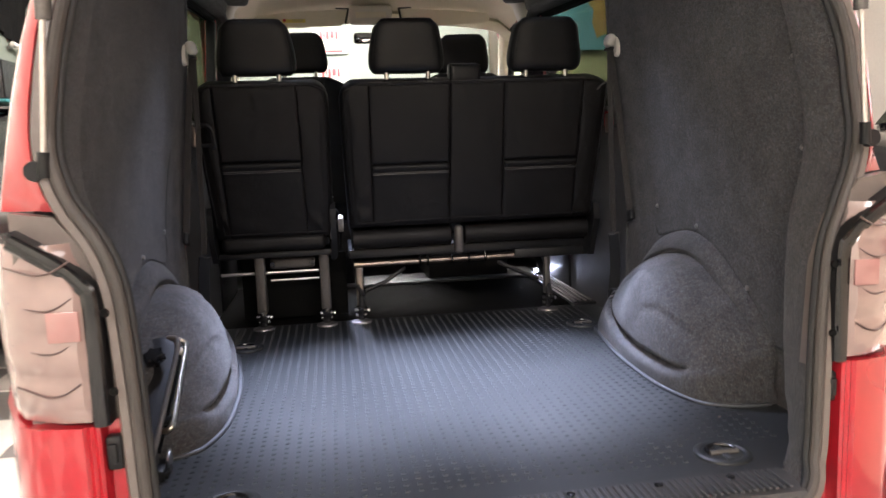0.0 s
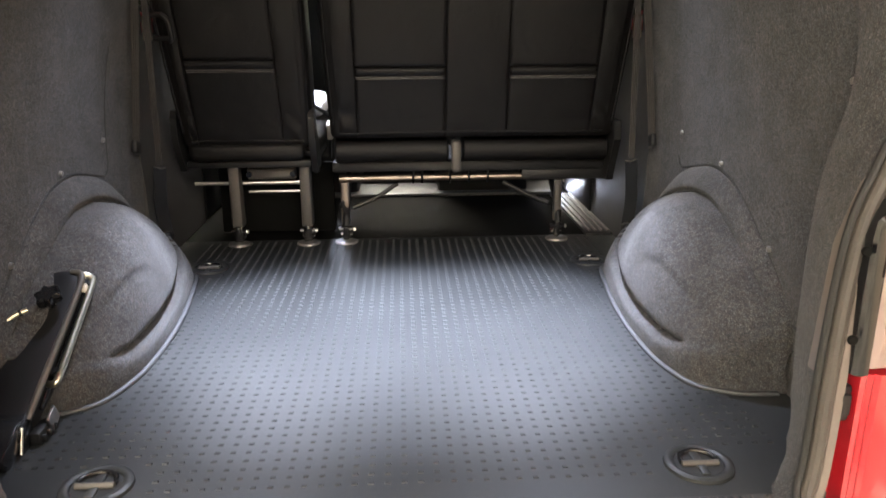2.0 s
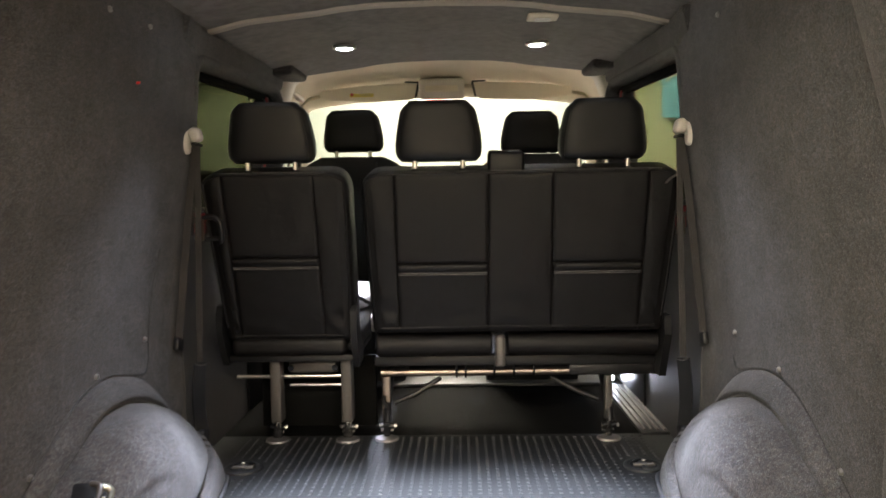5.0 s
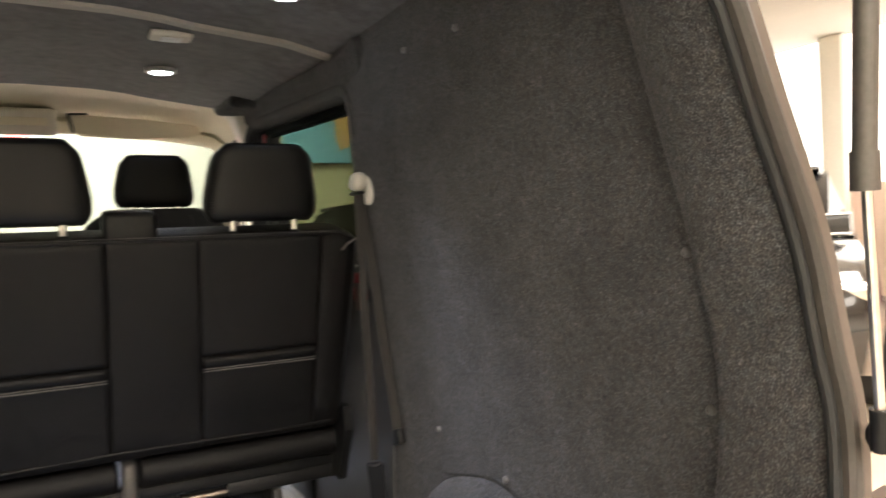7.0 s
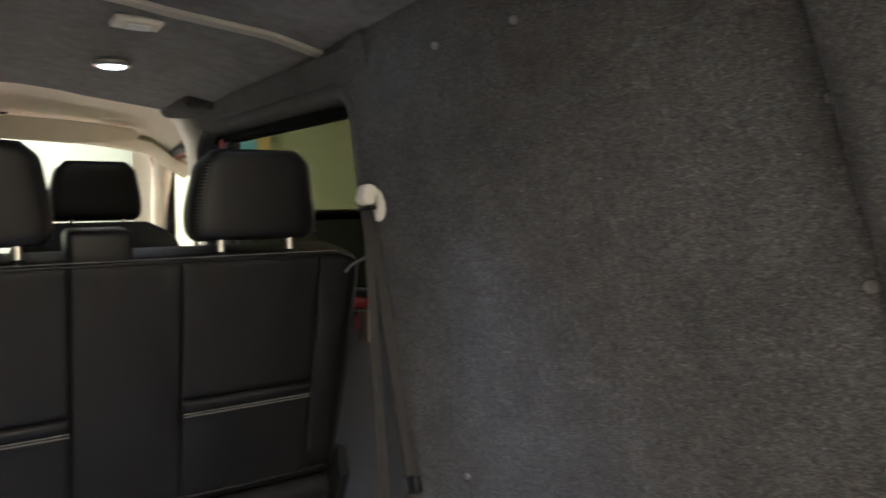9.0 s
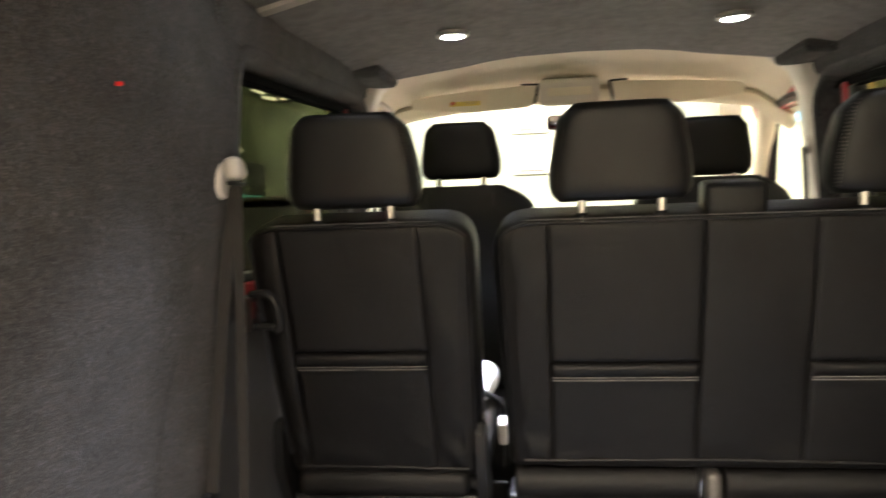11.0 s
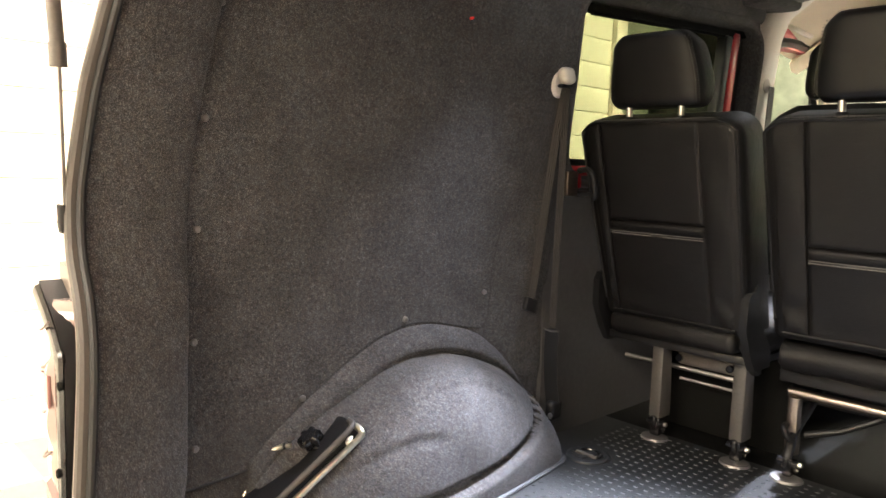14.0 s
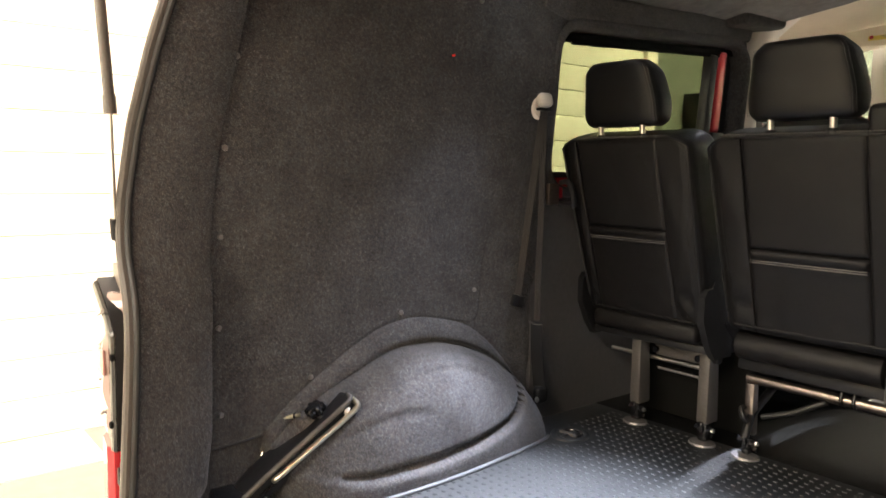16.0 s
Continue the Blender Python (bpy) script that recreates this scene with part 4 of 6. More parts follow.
        f = (slot - 0.032 - z0) / (z1 - z0)
        lo, hi = (seams[k][0] + (seams[k][1] - seams[k][0]) * f for k in (i, j))
        n = int((hi - lo) / 0.0062)
        for row in (slot - 0.0285, slot - 0.0345):
            for k in range(1, n):
                x = lo + (hi - lo) * k / n
                box(bm, (x, back_y(row) - 0.0068, row), (0.0045, 0.0030, 0.0019), 0)
        part("stitching", bm, STITCH, back, "pale double stitching")
    # piping round the edge
    bm = bmesh.new()
    pts = []
    for z in [z0 + 0.05 + (z1 - 0.085 - z0) * k / 16 for k in range(17)]:
        f = (z - z0) / (z1 - z0)
        pts.append((xl + lean_l * (1 - f) ** 1.5 + 0.012, back_y(z) + 0.004, z))
    zc = z1 - 0.012
    top = [(xl + 0.030, back_y(zc) + 0.004, zc - 0.010), (xl + 0.06, back_y(zc) + 0.002, zc), (xr - 0.06, back_y(zc) + 0.002, zc), (xr - 0.030, back_y(zc) + 0.004, zc - 0.010)]
    right = [(xr + lean_r * (1 - (p[2] - z0) / (z1 - z0)) ** 1.5 - 0.012, p[1], p[2]) for p in reversed(pts)]
    tube(bm, pts + top + right, 0.0032, 6)
    part("piping", bm, LEATHER_SHINE, back)
    # rolled hem along the bottom edge
    bm = bmesh.new()
    zb = z0 + 0.020
    tube(bm, [(x, back_y(zb) - 0.001, zb + 0.002 * math.sin(9 * x)) for x in [xl + lean_l + 0.03 + (xr + lean_r - xl - lean_l - 0.06) * k / 24 for k in range(25)]], 0.0038, 6)
    part("hem", bm, LEATHER_SHINE, back)
    bm = bmesh.new()
    n = int((xr - xl - 0.12) / 0.0075)
    for k in range(n):
        box(bm, (xl + 0.06 + (xr - xl - 0.12) * k / n, back_y(z1 - 0.006) + 0.002, z1 - 0.0055), (0.0042, 0.003, 0.0022), 0)
    part("edge_stitching", bm, STITCH, back, "pale stitching along the top edge")
    return back


def head_restraint(parent, xc, zc, yc, w=0.250, h=0.173, d=0.105, lean=0.20):
    bm = bmesh.new()
    rings = []
    n = 44
    for k in range(23):
        t = -1 + 2 * k / 22
        e = (1 - abs(t) ** 3.2) ** (1 / 3.2) if abs(t) < 1 else 0.0
        e = max(e, 0.30)
        hw = w / 2 * (0.86 + 0.14 * e) * (1.04 - 0.15 * sstep(-0.6, 1, t)) * (1 - 0.16 * sstep(0.60, 1.0, t) ** 1.5 - 0.05 * sstep(-0.75, -1, t))
        hd = d / 2 * (0.35 + 0.65 * e)
        z = zc + t * h / 2
        y = yc - (z - zc) * lean - 0.012 * t * t
        ring = []
        for i in range(n):
            a = 2 * math.pi * i / n
            ca, sa = math.cos(a), math.sin(a)
            ring.append((xc + math.copysign(abs(ca) ** 0.42, ca) * hw, y + math.copysign(abs(sa) ** 0.55, sa) * hd, z))
        rings.append(ring)
    loft(bm, rings)
    hr = part("head_restraint", bm, LEATHER_SHINE, parent, "black leather head restraint", 60)
    for sx in (-1, 1):
        bm = bmesh.new()
        for off in (0.0, 0.007):
            for k in range(24):
                t = -0.86 + 1.66 * k / 23
                z = zc + t * h / 2
                y = yc - (z - zc) * lean - d / 2 * (0.35 + 0.65 * (1 - abs(t) ** 3.2) ** (1 / 3.2)) * 0.93 - 0.012 * t * t
                x = xc + sx * (w / 2 * (1.04 - 0.15 * sstep(-0.6, 1, t)) * (1 - 0.16 * sstep(0.60, 1.0, t) ** 1.5) * 0.945 - off)
                box(bm, (x, y + 0.0075 - off * 0.35, z), (0.0008, 0.0022, 0.0030), 0)
        part("stitching", bm, STITCH, hr, "pale stitching along the side seam")
    for sx in (-0.071, 0.071):
        bm = bmesh.new()
        x = xc + sx
        y0 = yc - 0.020
        tube(bm, [(x, y0 + 0.01, zc - h / 2 - 0.07), (x, y0, zc - h / 2 + 0.03)], 0.0075, 12)
        part("post", bm, STEEL, parent, "bright steel post")
        bm = bmesh.new()
        lathe(bm, (x, y0 + 0.008, zc - h / 2 - 0.032), [(0.0001, -0.01), (0.017, -0.01), (0.016, 0.004), (0.011, 0.010), (0.0001, 0.010)], 14)
        part("post_collar", bm, PLASTIC, parent, "black collar")
    return hr


def seat_leg(parent, x, z_top, wide=0.036, deep=0.060, material=None, y=1.268):
    """A pressed steel leg that deepens downwards, in a black catch on its worn floor cup."""
    bm = bmesh.new()
    rings = []
    for z, d0, d1 in ((z_top, -0.5, 0.30), (z_top - 0.012, -0.5, 0.34), ((z_top + 0.665) / 2, -0.5, 0.46), (0.672, -0.5, 0.56), (0.664, -0.46, 0.5)):
        r = 0.007
        y0, y1, w = y + deep * d0 + 0.012, y + deep * d1 + 0.012, wide / 2
        rings.append([(x - w, y0 + r, z), (x - w + r * 0.3, y0 + r * 0.3, z), (x - w + r, y0, z), (x + w - r, y0, z), (x + w - r * 0.3, y0 + r * 0.3, z), (x + w, y0 + r, z), (x + w, y1 - r, z), (x + w - r, y1, z), (x - w + r, y1, z), (x - w, y1 - r, z)])
    loft(bm, rings)
    leg = part("leg", bm, material or LEGMETAL, parent, "painted steel leg", 40)
    bm = bmesh.new()
    box(bm, (x, y + 0.012, 0.640), (wide * 0.8, 0.050, 0.062), 0.006)
    box(bm, (x, y - 0.014, 0.650), (wide * 0.45, 0.020, 0.036), 0.005)
    tube(bm, [(x - 0.025, y, 0.645), (x + 0.025, y, 0.645)], 0.010, 10)
    tube(bm, [(x - 0.021, y + 0.02, 0.622), (x + 0.021, y + 0.02, 0.622)], 0.009, 10)
    part("catch", bm, GLOSSBLACK, leg, "black floor catch")
    bm = bmesh.new()
    tube(bm, [(x + 0.024, y - 0.002, 0.645), (x + 0.033, y - 0.002, 0.645)], [0.0065, 0.0055], 10)
    part("pin", bm, STEEL, leg, "bright catch pin")
    bm = bmesh.new()
    lathe(bm, (x, y - 0.004, FL), [(0.0001, 0.0), (0.040, 0.0), (0.038, 0.006), (0.030, 0.009), (0.0001, 0.009)], 24)
    for v in bm.verts:
        v.co.y = (v.co.y - y) * (0.95 if v.co.y < y else 0.7) + y
    part("floor_cup", bm, DULLSTEEL, leg, "worn steel floor cup")
    return leg


single = thing("single_seat", (-0.46, 1.25, FL), "black leather single seat on taupe steel legs", "seat", "second-row seats")
backrest("backrest", single, -0.715, -0.268, 0.945, 1.481, [(-0.636, -0.648), (-0.366, -0.372)], [(0, 1)], lean_l=0.030, lean_r=-0.006)
head_restraint(single, -0.495, 1.592, 1.075)
bm = bmesh.new()
box(bm, (-0.487, 1.225, 0.930), (0.37, 0.10, 0.062), 0.024, seg=4)
part("cushion_end", bm, LEATHER, single, "rolled rear end of the cushion")
bm = bmesh.new()
box(bm, (-0.485, 1.525, 0.935), (0.43, 0.56, 0.10), 0.035, seg=4)
part("seat", bm, LEATHER, single)
bm = bmesh.new()
box(bm, (-0.487, 1.26, 0.886), (0.40, 0.10, 0.022), 0.004)
box(bm, (-0.487, 1.50, 0.872), (0.40, 0.42, 0.02), 0.004)
part("seat_pan", bm, PLASTIC, single, "black steel seat pan")
bm = bmesh.new()
tube(bm, [(-0.665, 1.215, 0.886), (-0.30, 1.215, 0.888)], 0.0045, 8)
part("edge_rail", bm, STEEL, single, "bright edge rail")
for sx, xx in ((-1, -0.700), (1, -0.276)):
    bm = bmesh.new()
    out = [(1.165, 1.065), (1.150, 1.045), (1.150, 0.975), (1.185, 0.905), (1.215, 0.865), (1.30, 0.865), (1.30, 0.91), (1.22, 1.0), (1.19, 1.068)]
    prism(bm, [(xx - 0.009, y, z) for y, z in out], (0, 0, 0), (0.020, 0, 0))
    part("hinge_cover", bm, PLASTIC, single, "black hinge cover")
bm = bmesh.new()
prism(bm, [(-0.290, y, z) for y, z in ((1.190, 1.078), (1.203, 1.090), (1.216, 1.082), (1.222, 1.02), (1.236, 0.965), (1.262, 0.90), (1.266, 0.845), (1.235, 0.850), (1.208, 0.905), (1.198, 0.960), (1.186, 1.03))], (0, 0, 0), (0.022, 0, 0))
bmesh.ops.bevel(bm, geom=list(bm.edges), offset=0.005, segments=2, affect="EDGES")
lever = part("recline_lever", bm, PLASTIC, single, "black recliner lever")
bm = bmesh.new()
tube(bm, smooth_path([(-0.286, 1.196, 1.086), (-0.286, 1.182, 1.05), (-0.286, 1.188, 0.99), (-0.286, 1.200, 0.935)], 5), 0.0060, 10, flat=1.4)
part("lever_edge", bm, LEGMETAL, lever, "grey front edge")
bm = bmesh.new()
lathe(bm, (-0.290, 1.212, 0.925), [(0.0001, -0.012), (0.013, -0.012), (0.016, 0.0), (0.010, 0.010), (0.0001, 0.010)], 16, "x")
part("pivot_cap", bm, PLASTIC, lever, "black pivot cap")
for x in (-0.552, -0.318):
    seat_leg(single, x, 0.880)
bm = bmesh.new()
box(bm, (-0.435, 1.310, 0.838), (0.165, 0.03, 0.040), 0.010, seg=3)
part("cross_member", bm, LEGMETAL, single, "steel cross member")
for z, x0, x1, r in ((0.802, -0.70, -0.34, 0.0065), (0.772, -0.52, -0.34, 0.004)):
    bm = bmesh.new()
    tube(bm, [(x0, 1.325, z), (x1, 1.325, z)], r, 8)
    part("rod", bm, STEEL, single, "bright steel rod")
for x in (-0.508, -0.362):
    bm = bmesh.new()
    lathe(bm, (x, 1.293, 0.838), [(0.0001, -0.008), (0.010, -0.008), (0.010, 0.004), (0.0001, 0.004)], 12, "y")
    part("bolt", bm, GLOSSBLACK, single)
# apron drawn flat black to hold the shade under the seat
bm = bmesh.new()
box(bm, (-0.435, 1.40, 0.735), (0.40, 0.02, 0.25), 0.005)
part("apron", bm, MATBLACK, single, "apron under the seat, flat black for the shade there")
# armrest bracket at the outer side
bm = bmesh.new()
tube(bm, smooth_path([(-0.700, 1.045, 1.345), (-0.668, 1.035, 1.348), (-0.648, 1.035, 1.33), (-0.645, 1.045, 1.285), (-0.655, 1.05, 1.275)], 5), 0.008, 10)
tube(bm, [(-0.72, 1.05, 1.283), (-0.65, 1.05, 1.283)], 0.007, 10)
part("belt_guide_loop", bm, PLASTIC, single, "black plastic belt loop")

bench = thing("bench_seat", (0.25, 1.25, FL), "black leather two-place bench seat on a steel frame", "seat", "second-row seats")
backrest("backrest", bench, -0.232, 0.722, 0.968, 1.477, [(-0.132, -0.133), (0.148, 0.150), (0.347, 0.340), (0.616, 0.624)], [(0, 1), (2, 3)], lean_l=0.014, lean_r=-0.028, slot=1.194)
head_restraint(bench, 0.003, 1.590, 1.078)
head_restraint(bench, 0.488, 1.588, 1.078)
bm = bmesh.new()
box(bm, (0.202, 1.085, 1.499), (0.108, 0.075, 0.066), 0.012, Matrix.Rotation(radians(8), 4, "X"), 3)
part("centre_block", bm, LEATHER_SHINE, bench, "black padded block on the top edge")
bm = bmesh.new()
box(bm, (0.36, 1.14, 1.478), (0.24, 0.05, 0.018), 0.006)
part("top_tray", bm, STRIP, bench, "pale grey top edge")
for x0, x1 in ((-0.212, 0.162), (0.208, 0.694)):
    bm = bmesh.new()
    tube(bm, [(x0, 1.245, 0.922), (x0 + 0.006, 1.245, 0.922), (x1 - 0.006, 1.245, 0.922), (x1, 1.245, 0.922)], [0.030, 0.040, 0.040, 0.030], 20)
    part("cushion_roll", bm, LEATHER, bench, "rolled rear end of the cushion")
    bm = bmesh.new()
    box(bm, ((x0 + x1) / 2, 1.54, 0.945), (x1 - x0, 0.56, 0.11), 0.035, seg=4)
    part("seat", bm, LEATHER, bench)
bm = bmesh.new()
box(bm, (0.24, 1.325, 0.862), (0.93, 0.12, 0.034), 0.005)
box(bm, (0.24, 1.52, 0.858), (0.92, 0.36, 0.02), 0.005)
part("seat_pan", bm, PLASTIC, bench, "black seat pan")
bm = bmesh.new()
tube(bm, [(-0.207, 1.292, 0.818), (0.700, 1.292, 0.820)], 0.0125, 16)
part("frame_tube", bm, BRONZE, bench, "bronzed steel frame tube")
bm = bmesh.new()
box(bm, (0.565, 1.296, 0.826), (0.30, 0.04, 0.038), 0.008)
part("frame_sleeve", bm, PLASTIC, bench, "black sleeve on the tube")
for x in (0.045, 0.075, 0.17, 0.235, 0.30):
    bm = bmesh.new()
    tube(bm, [(x, 1.292, 0.801), (x, 1.275, 0.818), (x, 1.282, 0.840), (x, 1.305, 0.855)], 0.004, 8)
    part("clip", bm, GLOSSBLACK, bench, "black wire clip")
bm = bmesh.new()
box(bm, (0.186, 1.215, 0.905), (0.032, 0.05, 0.105), 0.012, seg=3)
part("centre_hinge", bm, LEGMETAL, bench, "grey centre hinge arm")
seat_leg(bench, -0.189, 0.808, 0.028, 0.034, BRONZE, y=1.275)
bm = bmesh.new()
tube(bm, smooth_path([(-0.196, 1.262, 0.742), (-0.196, 1.246, 0.738), (-0.186, 1.240, 0.722), (-0.176, 1.246, 0.708)], 5), 0.0075, 10)
part("release_handle", bm, PLASTIC, bench, "black curved release handle")
seat_leg(bench, 0.542, 0.808, 0.024, 0.034, LEGMETAL, y=1.265)
for pts in ([(-0.165, 1.30, 0.715), (-0.09, 1.315, 0.742), (-0.01, 1.335, 0.790)], [(0.515, 1.30, 0.72), (0.44, 1.31, 0.75), (0.36, 1.33, 0.79)]):
    bm = bmesh.new()
    tube(bm, pts, 0.008, 10)
    part("brace", bm, PLASTIC, bench, "black diagonal brace")
for x in (-0.185, 0.545):
    bm = bmesh.new()
    tube(bm, [(x, 1.25, 0.66), (x, 1.28, 0.72), (x, 1.50, 0.83)], 0.012, 10)
    part("strut", bm, PLASTIC, bench, "black frame strut")
bm = bmesh.new()
prism(bm, [(0.694, y, z) for y, z in ((1.16, 1.02), (1.15, 0.96), (1.20, 0.86), (1.22, 0.815), (1.34, 0.815), (1.34, 0.90), (1.22, 1.02))], (0, 0, 0), (0.022, 0, 0))
part("hinge_cover", bm, PLASTIC, bench, "black hinge cover")


# ---- seat belts ----
def seat_belt(s):
    belt = thing("seat_belt", (s * 0.70, 0.945, 0.70), "grey-brown seat belt hanging from a pale plastic guide on the pillar", "seat belt", "seat belts")
    bm = bmesh.new()
    lathe(bm, (s * 0.702, 0.940, 1.560), [(0.0001, -0.012), (0.026, -0.012), (0.030, 0.0), (0.026, 0.010), (0.0001, 0.012)], 20, "x")
    for v in bm.verts:
        v.co.z = (v.co.z - 1.560) * 1.15 + 1.560
    part("guide_base", bm, CREAMPLASTIC, belt, "pale plastic guide")
    bm = bmesh.new()
    box(bm, (s * 0.676, 0.940, 1.580), (0.030, 0.048, 0.042), 0.014, Matrix.Rotation(radians(s * 15), 4, "Y"), 4)
    part("guide_cap", bm, CREAMPLASTIC, belt, "pale plastic cap")
    bm = bmesh.new()
    box(bm, (s * 0.672, 0.935, 1.553), (0.016, 0.056, 0.008), 0.003)
    part("slot", bm, PLASTIC, belt, "dark slot")
    for top, pts in ((0, [(s * 0.673, 0.936, 1.552), (s * 0.678, 0.94, 1.30), (s * 0.686, 0.945, 1.05), (s * 0.690, 0.950, 0.935)]),
                     (1, [(s * 0.676, 0.938, 1.556), (s * 0.694, 0.930, 1.42), (s * 0.713, 0.920, 1.22), (s * 0.733, 0.908, 1.00)])):
        bm = bmesh.new()
        side = Vector((-s * 0.85, 0.5, 0)).normalized()
        line = smooth_path(pts, 6)
        rings = []
        for i, p in enumerate(line):
            d = (line[min(i + 1, len(line) - 1)] - line[max(i - 1, 0)]).normalized()
            w = (side - d * side.dot(d)).normalized()
            nrm = d.cross(w)
            if nrm.y > 0:
                nrm = -nrm
            # woven strap with three raised ribs
            rings.append([p + w * x * (0.74 if top else 0.64) + nrm * h for x, h in ((-0.0135, 0.0006), (-0.0095, 0.0006), (-0.0085, 0.0020), (-0.0065, 0.0020), (-0.0055, 0.0006), (-0.0018, 0.0006), (-0.001, 0.0020), (0.001, 0.0020), (0.0018, 0.0006),
                                                            (0.0055, 0.0006), (0.0065, 0.0020), (0.0085, 0.0020), (0.0095, 0.0006), (0.0135, 0.0006), (0.0135, -0.0008), (-0.0135, -0.0008))])
        loft(bm, rings)
        part("webbing", bm, WEBBING, belt)
    # black stalk from the tongue down to the anchor
    bm = bmesh.new()
    ribbon(bm, smooth_path([(s * 0.690, 0.950, 0.928), (s * 0.700, 0.962, 0.86), (s * 0.706, 0.975, 0.79), (s * 0.702, 0.985, 0.71)], 5), 0.036, 0.008, Vector((-s * 0.85, 0.5, 0)).normalized())
    part("stalk", bm, PLASTIC, belt, "black flexible stalk")
    bm = bmesh.new()
    box(bm, (s * 0.732, 0.906, 0.992), (0.016, 0.046, 0.036), 0.005, Matrix.Rotation(radians(-18), 4, "X"))
    part("end_stop", bm, PLASTIC, belt, "black end stop")
    bm = bmesh.new()
    tube(bm, [(s * 0.695, 0.92, 0.935), (s * 0.685, 0.94, 0.925), (s * 0.675, 0.955, 0.925)], 0.0022, 8)
    part("tongue", bm, LEGMETAL, belt, "bright belt tongue")
    bm = bmesh.new()
    box(bm, (s * 0.700, 0.985, 0.70), (0.03, 0.05, 0.055), 0.012, seg=3)
    part("anchor_cover", bm, PLASTIC, belt, "black anchor cover")
    bm = bmesh.new()
    lathe(bm, (s * 0.690, 0.965, 0.69), [(0.0001, -0.006), (0.009, -0.006), (0.010, 0.0), (0.0001, 0.004)], 12, "x")
    part("anchor_bolt", bm, STEEL, belt, "bright anchor bolt")
    # buckle pushed behind the seat
    bm = bmesh.new()
    box(bm, (s * 0.700, 1.01, 1.31), (0.016, 0.045, 0.065), 0.004)
    part("buckle_plate", bm, BRONZE, belt, "metal belt tongue plate")
    bm = bmesh.new()
    box(bm, (s * 0.704, 1.025, 1.315), (0.02, 0.05, 0.035), 0.005)
    part("red_button", bm, RED, belt, "red release button")


seat_belt(-1)
seat_belt(1)
bm = bmesh.new()
tube(bm, [(0.655, 1.005, 1.425), (0.668, 1.0, 1.44), (0.70, 0.985, 1.458)], 0.0032, 8)
tagged(part("belt_clip", bm, LEGMETAL), "small bright clip on the webbing of the belt", "clip")


# ---- floor rings ----
def floor_ring(x, y):
    ring = thing("lashing_ring", (x, y, FL), "recessed lashing ring in a round grey floor cup", "lashing ring", "lashing rings")
    bm = bmesh.new()
    lathe(bm, (x, y, FL), [(0.058, 0.0), (0.057, 0.005), (0.052, 0.0075), (0.045, 0.0075), (0.041, 0.005), (0.041, 0.0005), (0.0001, 0.0008)], 32)
    part("cup", bm, RUBBER, ring)
    bm = bmesh.new()
    lathe(bm, (x, y, FL), [(0.0401, 0.0038), (0.036, 0.0015), (0.0001, 0.0015)], 28)
    part("recess", bm, SEALDARK, ring, "dark recess")
    bm = bmesh.new()
    pts = [(x + 0.030 * math.cos(a), y + 0.005 + 0.028 * math.sin(a), FL + 0.007) for a in [math.pi * k / 12 for k in range(-1, 14)]]
    tube(bm, pts, 0.0042, 8)
    part("loop", bm, GLOSSBLACK, ring, "black steel loop")
    bm = bmesh.new()
    tube(bm, [(x - 0.031, y - 0.006, FL + 0.007), (x + 0.031, y - 0.006, FL + 0.007)], 0.0055, 10)
    part("bar", bm, LEGMETAL, ring, "worn steel bar")
    bm = bmesh.new()
    box(bm, (x, y, FL + 0.004), (0.016, 0.074, 0.006), 0.002)
    part("web", bm, RUBBER, ring, "rubber web across the cup")


for x, y in ((0.59, 1.0), (-0.59, 1.0), (0.495, -0.133), (-0.495, -0.133)):
    floor_ring(x, y)

# ---- jack strapped beside the arch ----
jack = thing("vehicle_jack", (-0.70, 0.0, FL), "black steel car jack with bright handle rods beside the wheel arch", "car jack")
TIP, LOW = Vector((-0.646, 0.290, 0.833)), Vector((-0.664, 0.020, 0.655))
ax = (TIP - LOW).normalized()
wid = Vector((-1, 0, 0))                    # from the inner ridge to the wall
top = Vector((0, -ax.z, ax.y)).normalized()
LEN = (TIP - LOW).length


def on_jack(a, w, h):
    """A place on the jack: a along it from the foot, w towards the wall, h above its top face."""
    return LOW + ax * a + wid * w + top * h


# pressed channel: flat top, rounded shoulders, tapering and rounded at the tip
bm = bmesh.new()
secs = []
for a, w0, w1, h in ((-0.020, 0.002, 0.060, 0.030), (0.0, 0.0, 0.074, 0.040), (0.06, 0.0, 0.086, 0.048), (0.18, 0.0, 0.094, 0.050), (0.26, 0.0, 0.094, 0.046), (0.292, 0.002, 0.090, 0.040), (0.308, 0.006, 0.084, 0.034), (0.318, 0.014, 0.074, 0.026), (LEN - 0.004, 0.026, 0.060, 0.016)):
    r = min(0.010, h * 0.4)
    secs.append([on_jack(a, w0, -h), on_jack(a, w0, -r), on_jack(a, w0 + r * 0.3, -r * 0.3), on_jack(a, w0 + r, 0.0), on_jack(a, (w0 + w1) / 2, 0.002), on_jack(a, w1 - r, 0.0), on_jack(a, w1 - r * 0.3, -r * 0.3), on_jack(a, w1, -r), on_jack(a, w1, -h)])
loft(bm, secs)
part("arm", bm, PLASTIC, jack, "matt black pressed arm")
# rolled edge round inner side and tip, its highlight put in as grey
bm = bmesh.new()
tube(bm, smooth_path([on_jack(-0.012, 0.0, -0.004), on_jack(0.06, -0.002, 0.001), on_jack(0.18, -0.002, 0.002), on_jack(0.27, -0.001, 0.002), on_jack(0.302, 0.003, 0.001), on_jack(0.316, 0.012, 0.0), on_jack(0.320, 0.030, -0.002)], 6), 0.0062, 10)
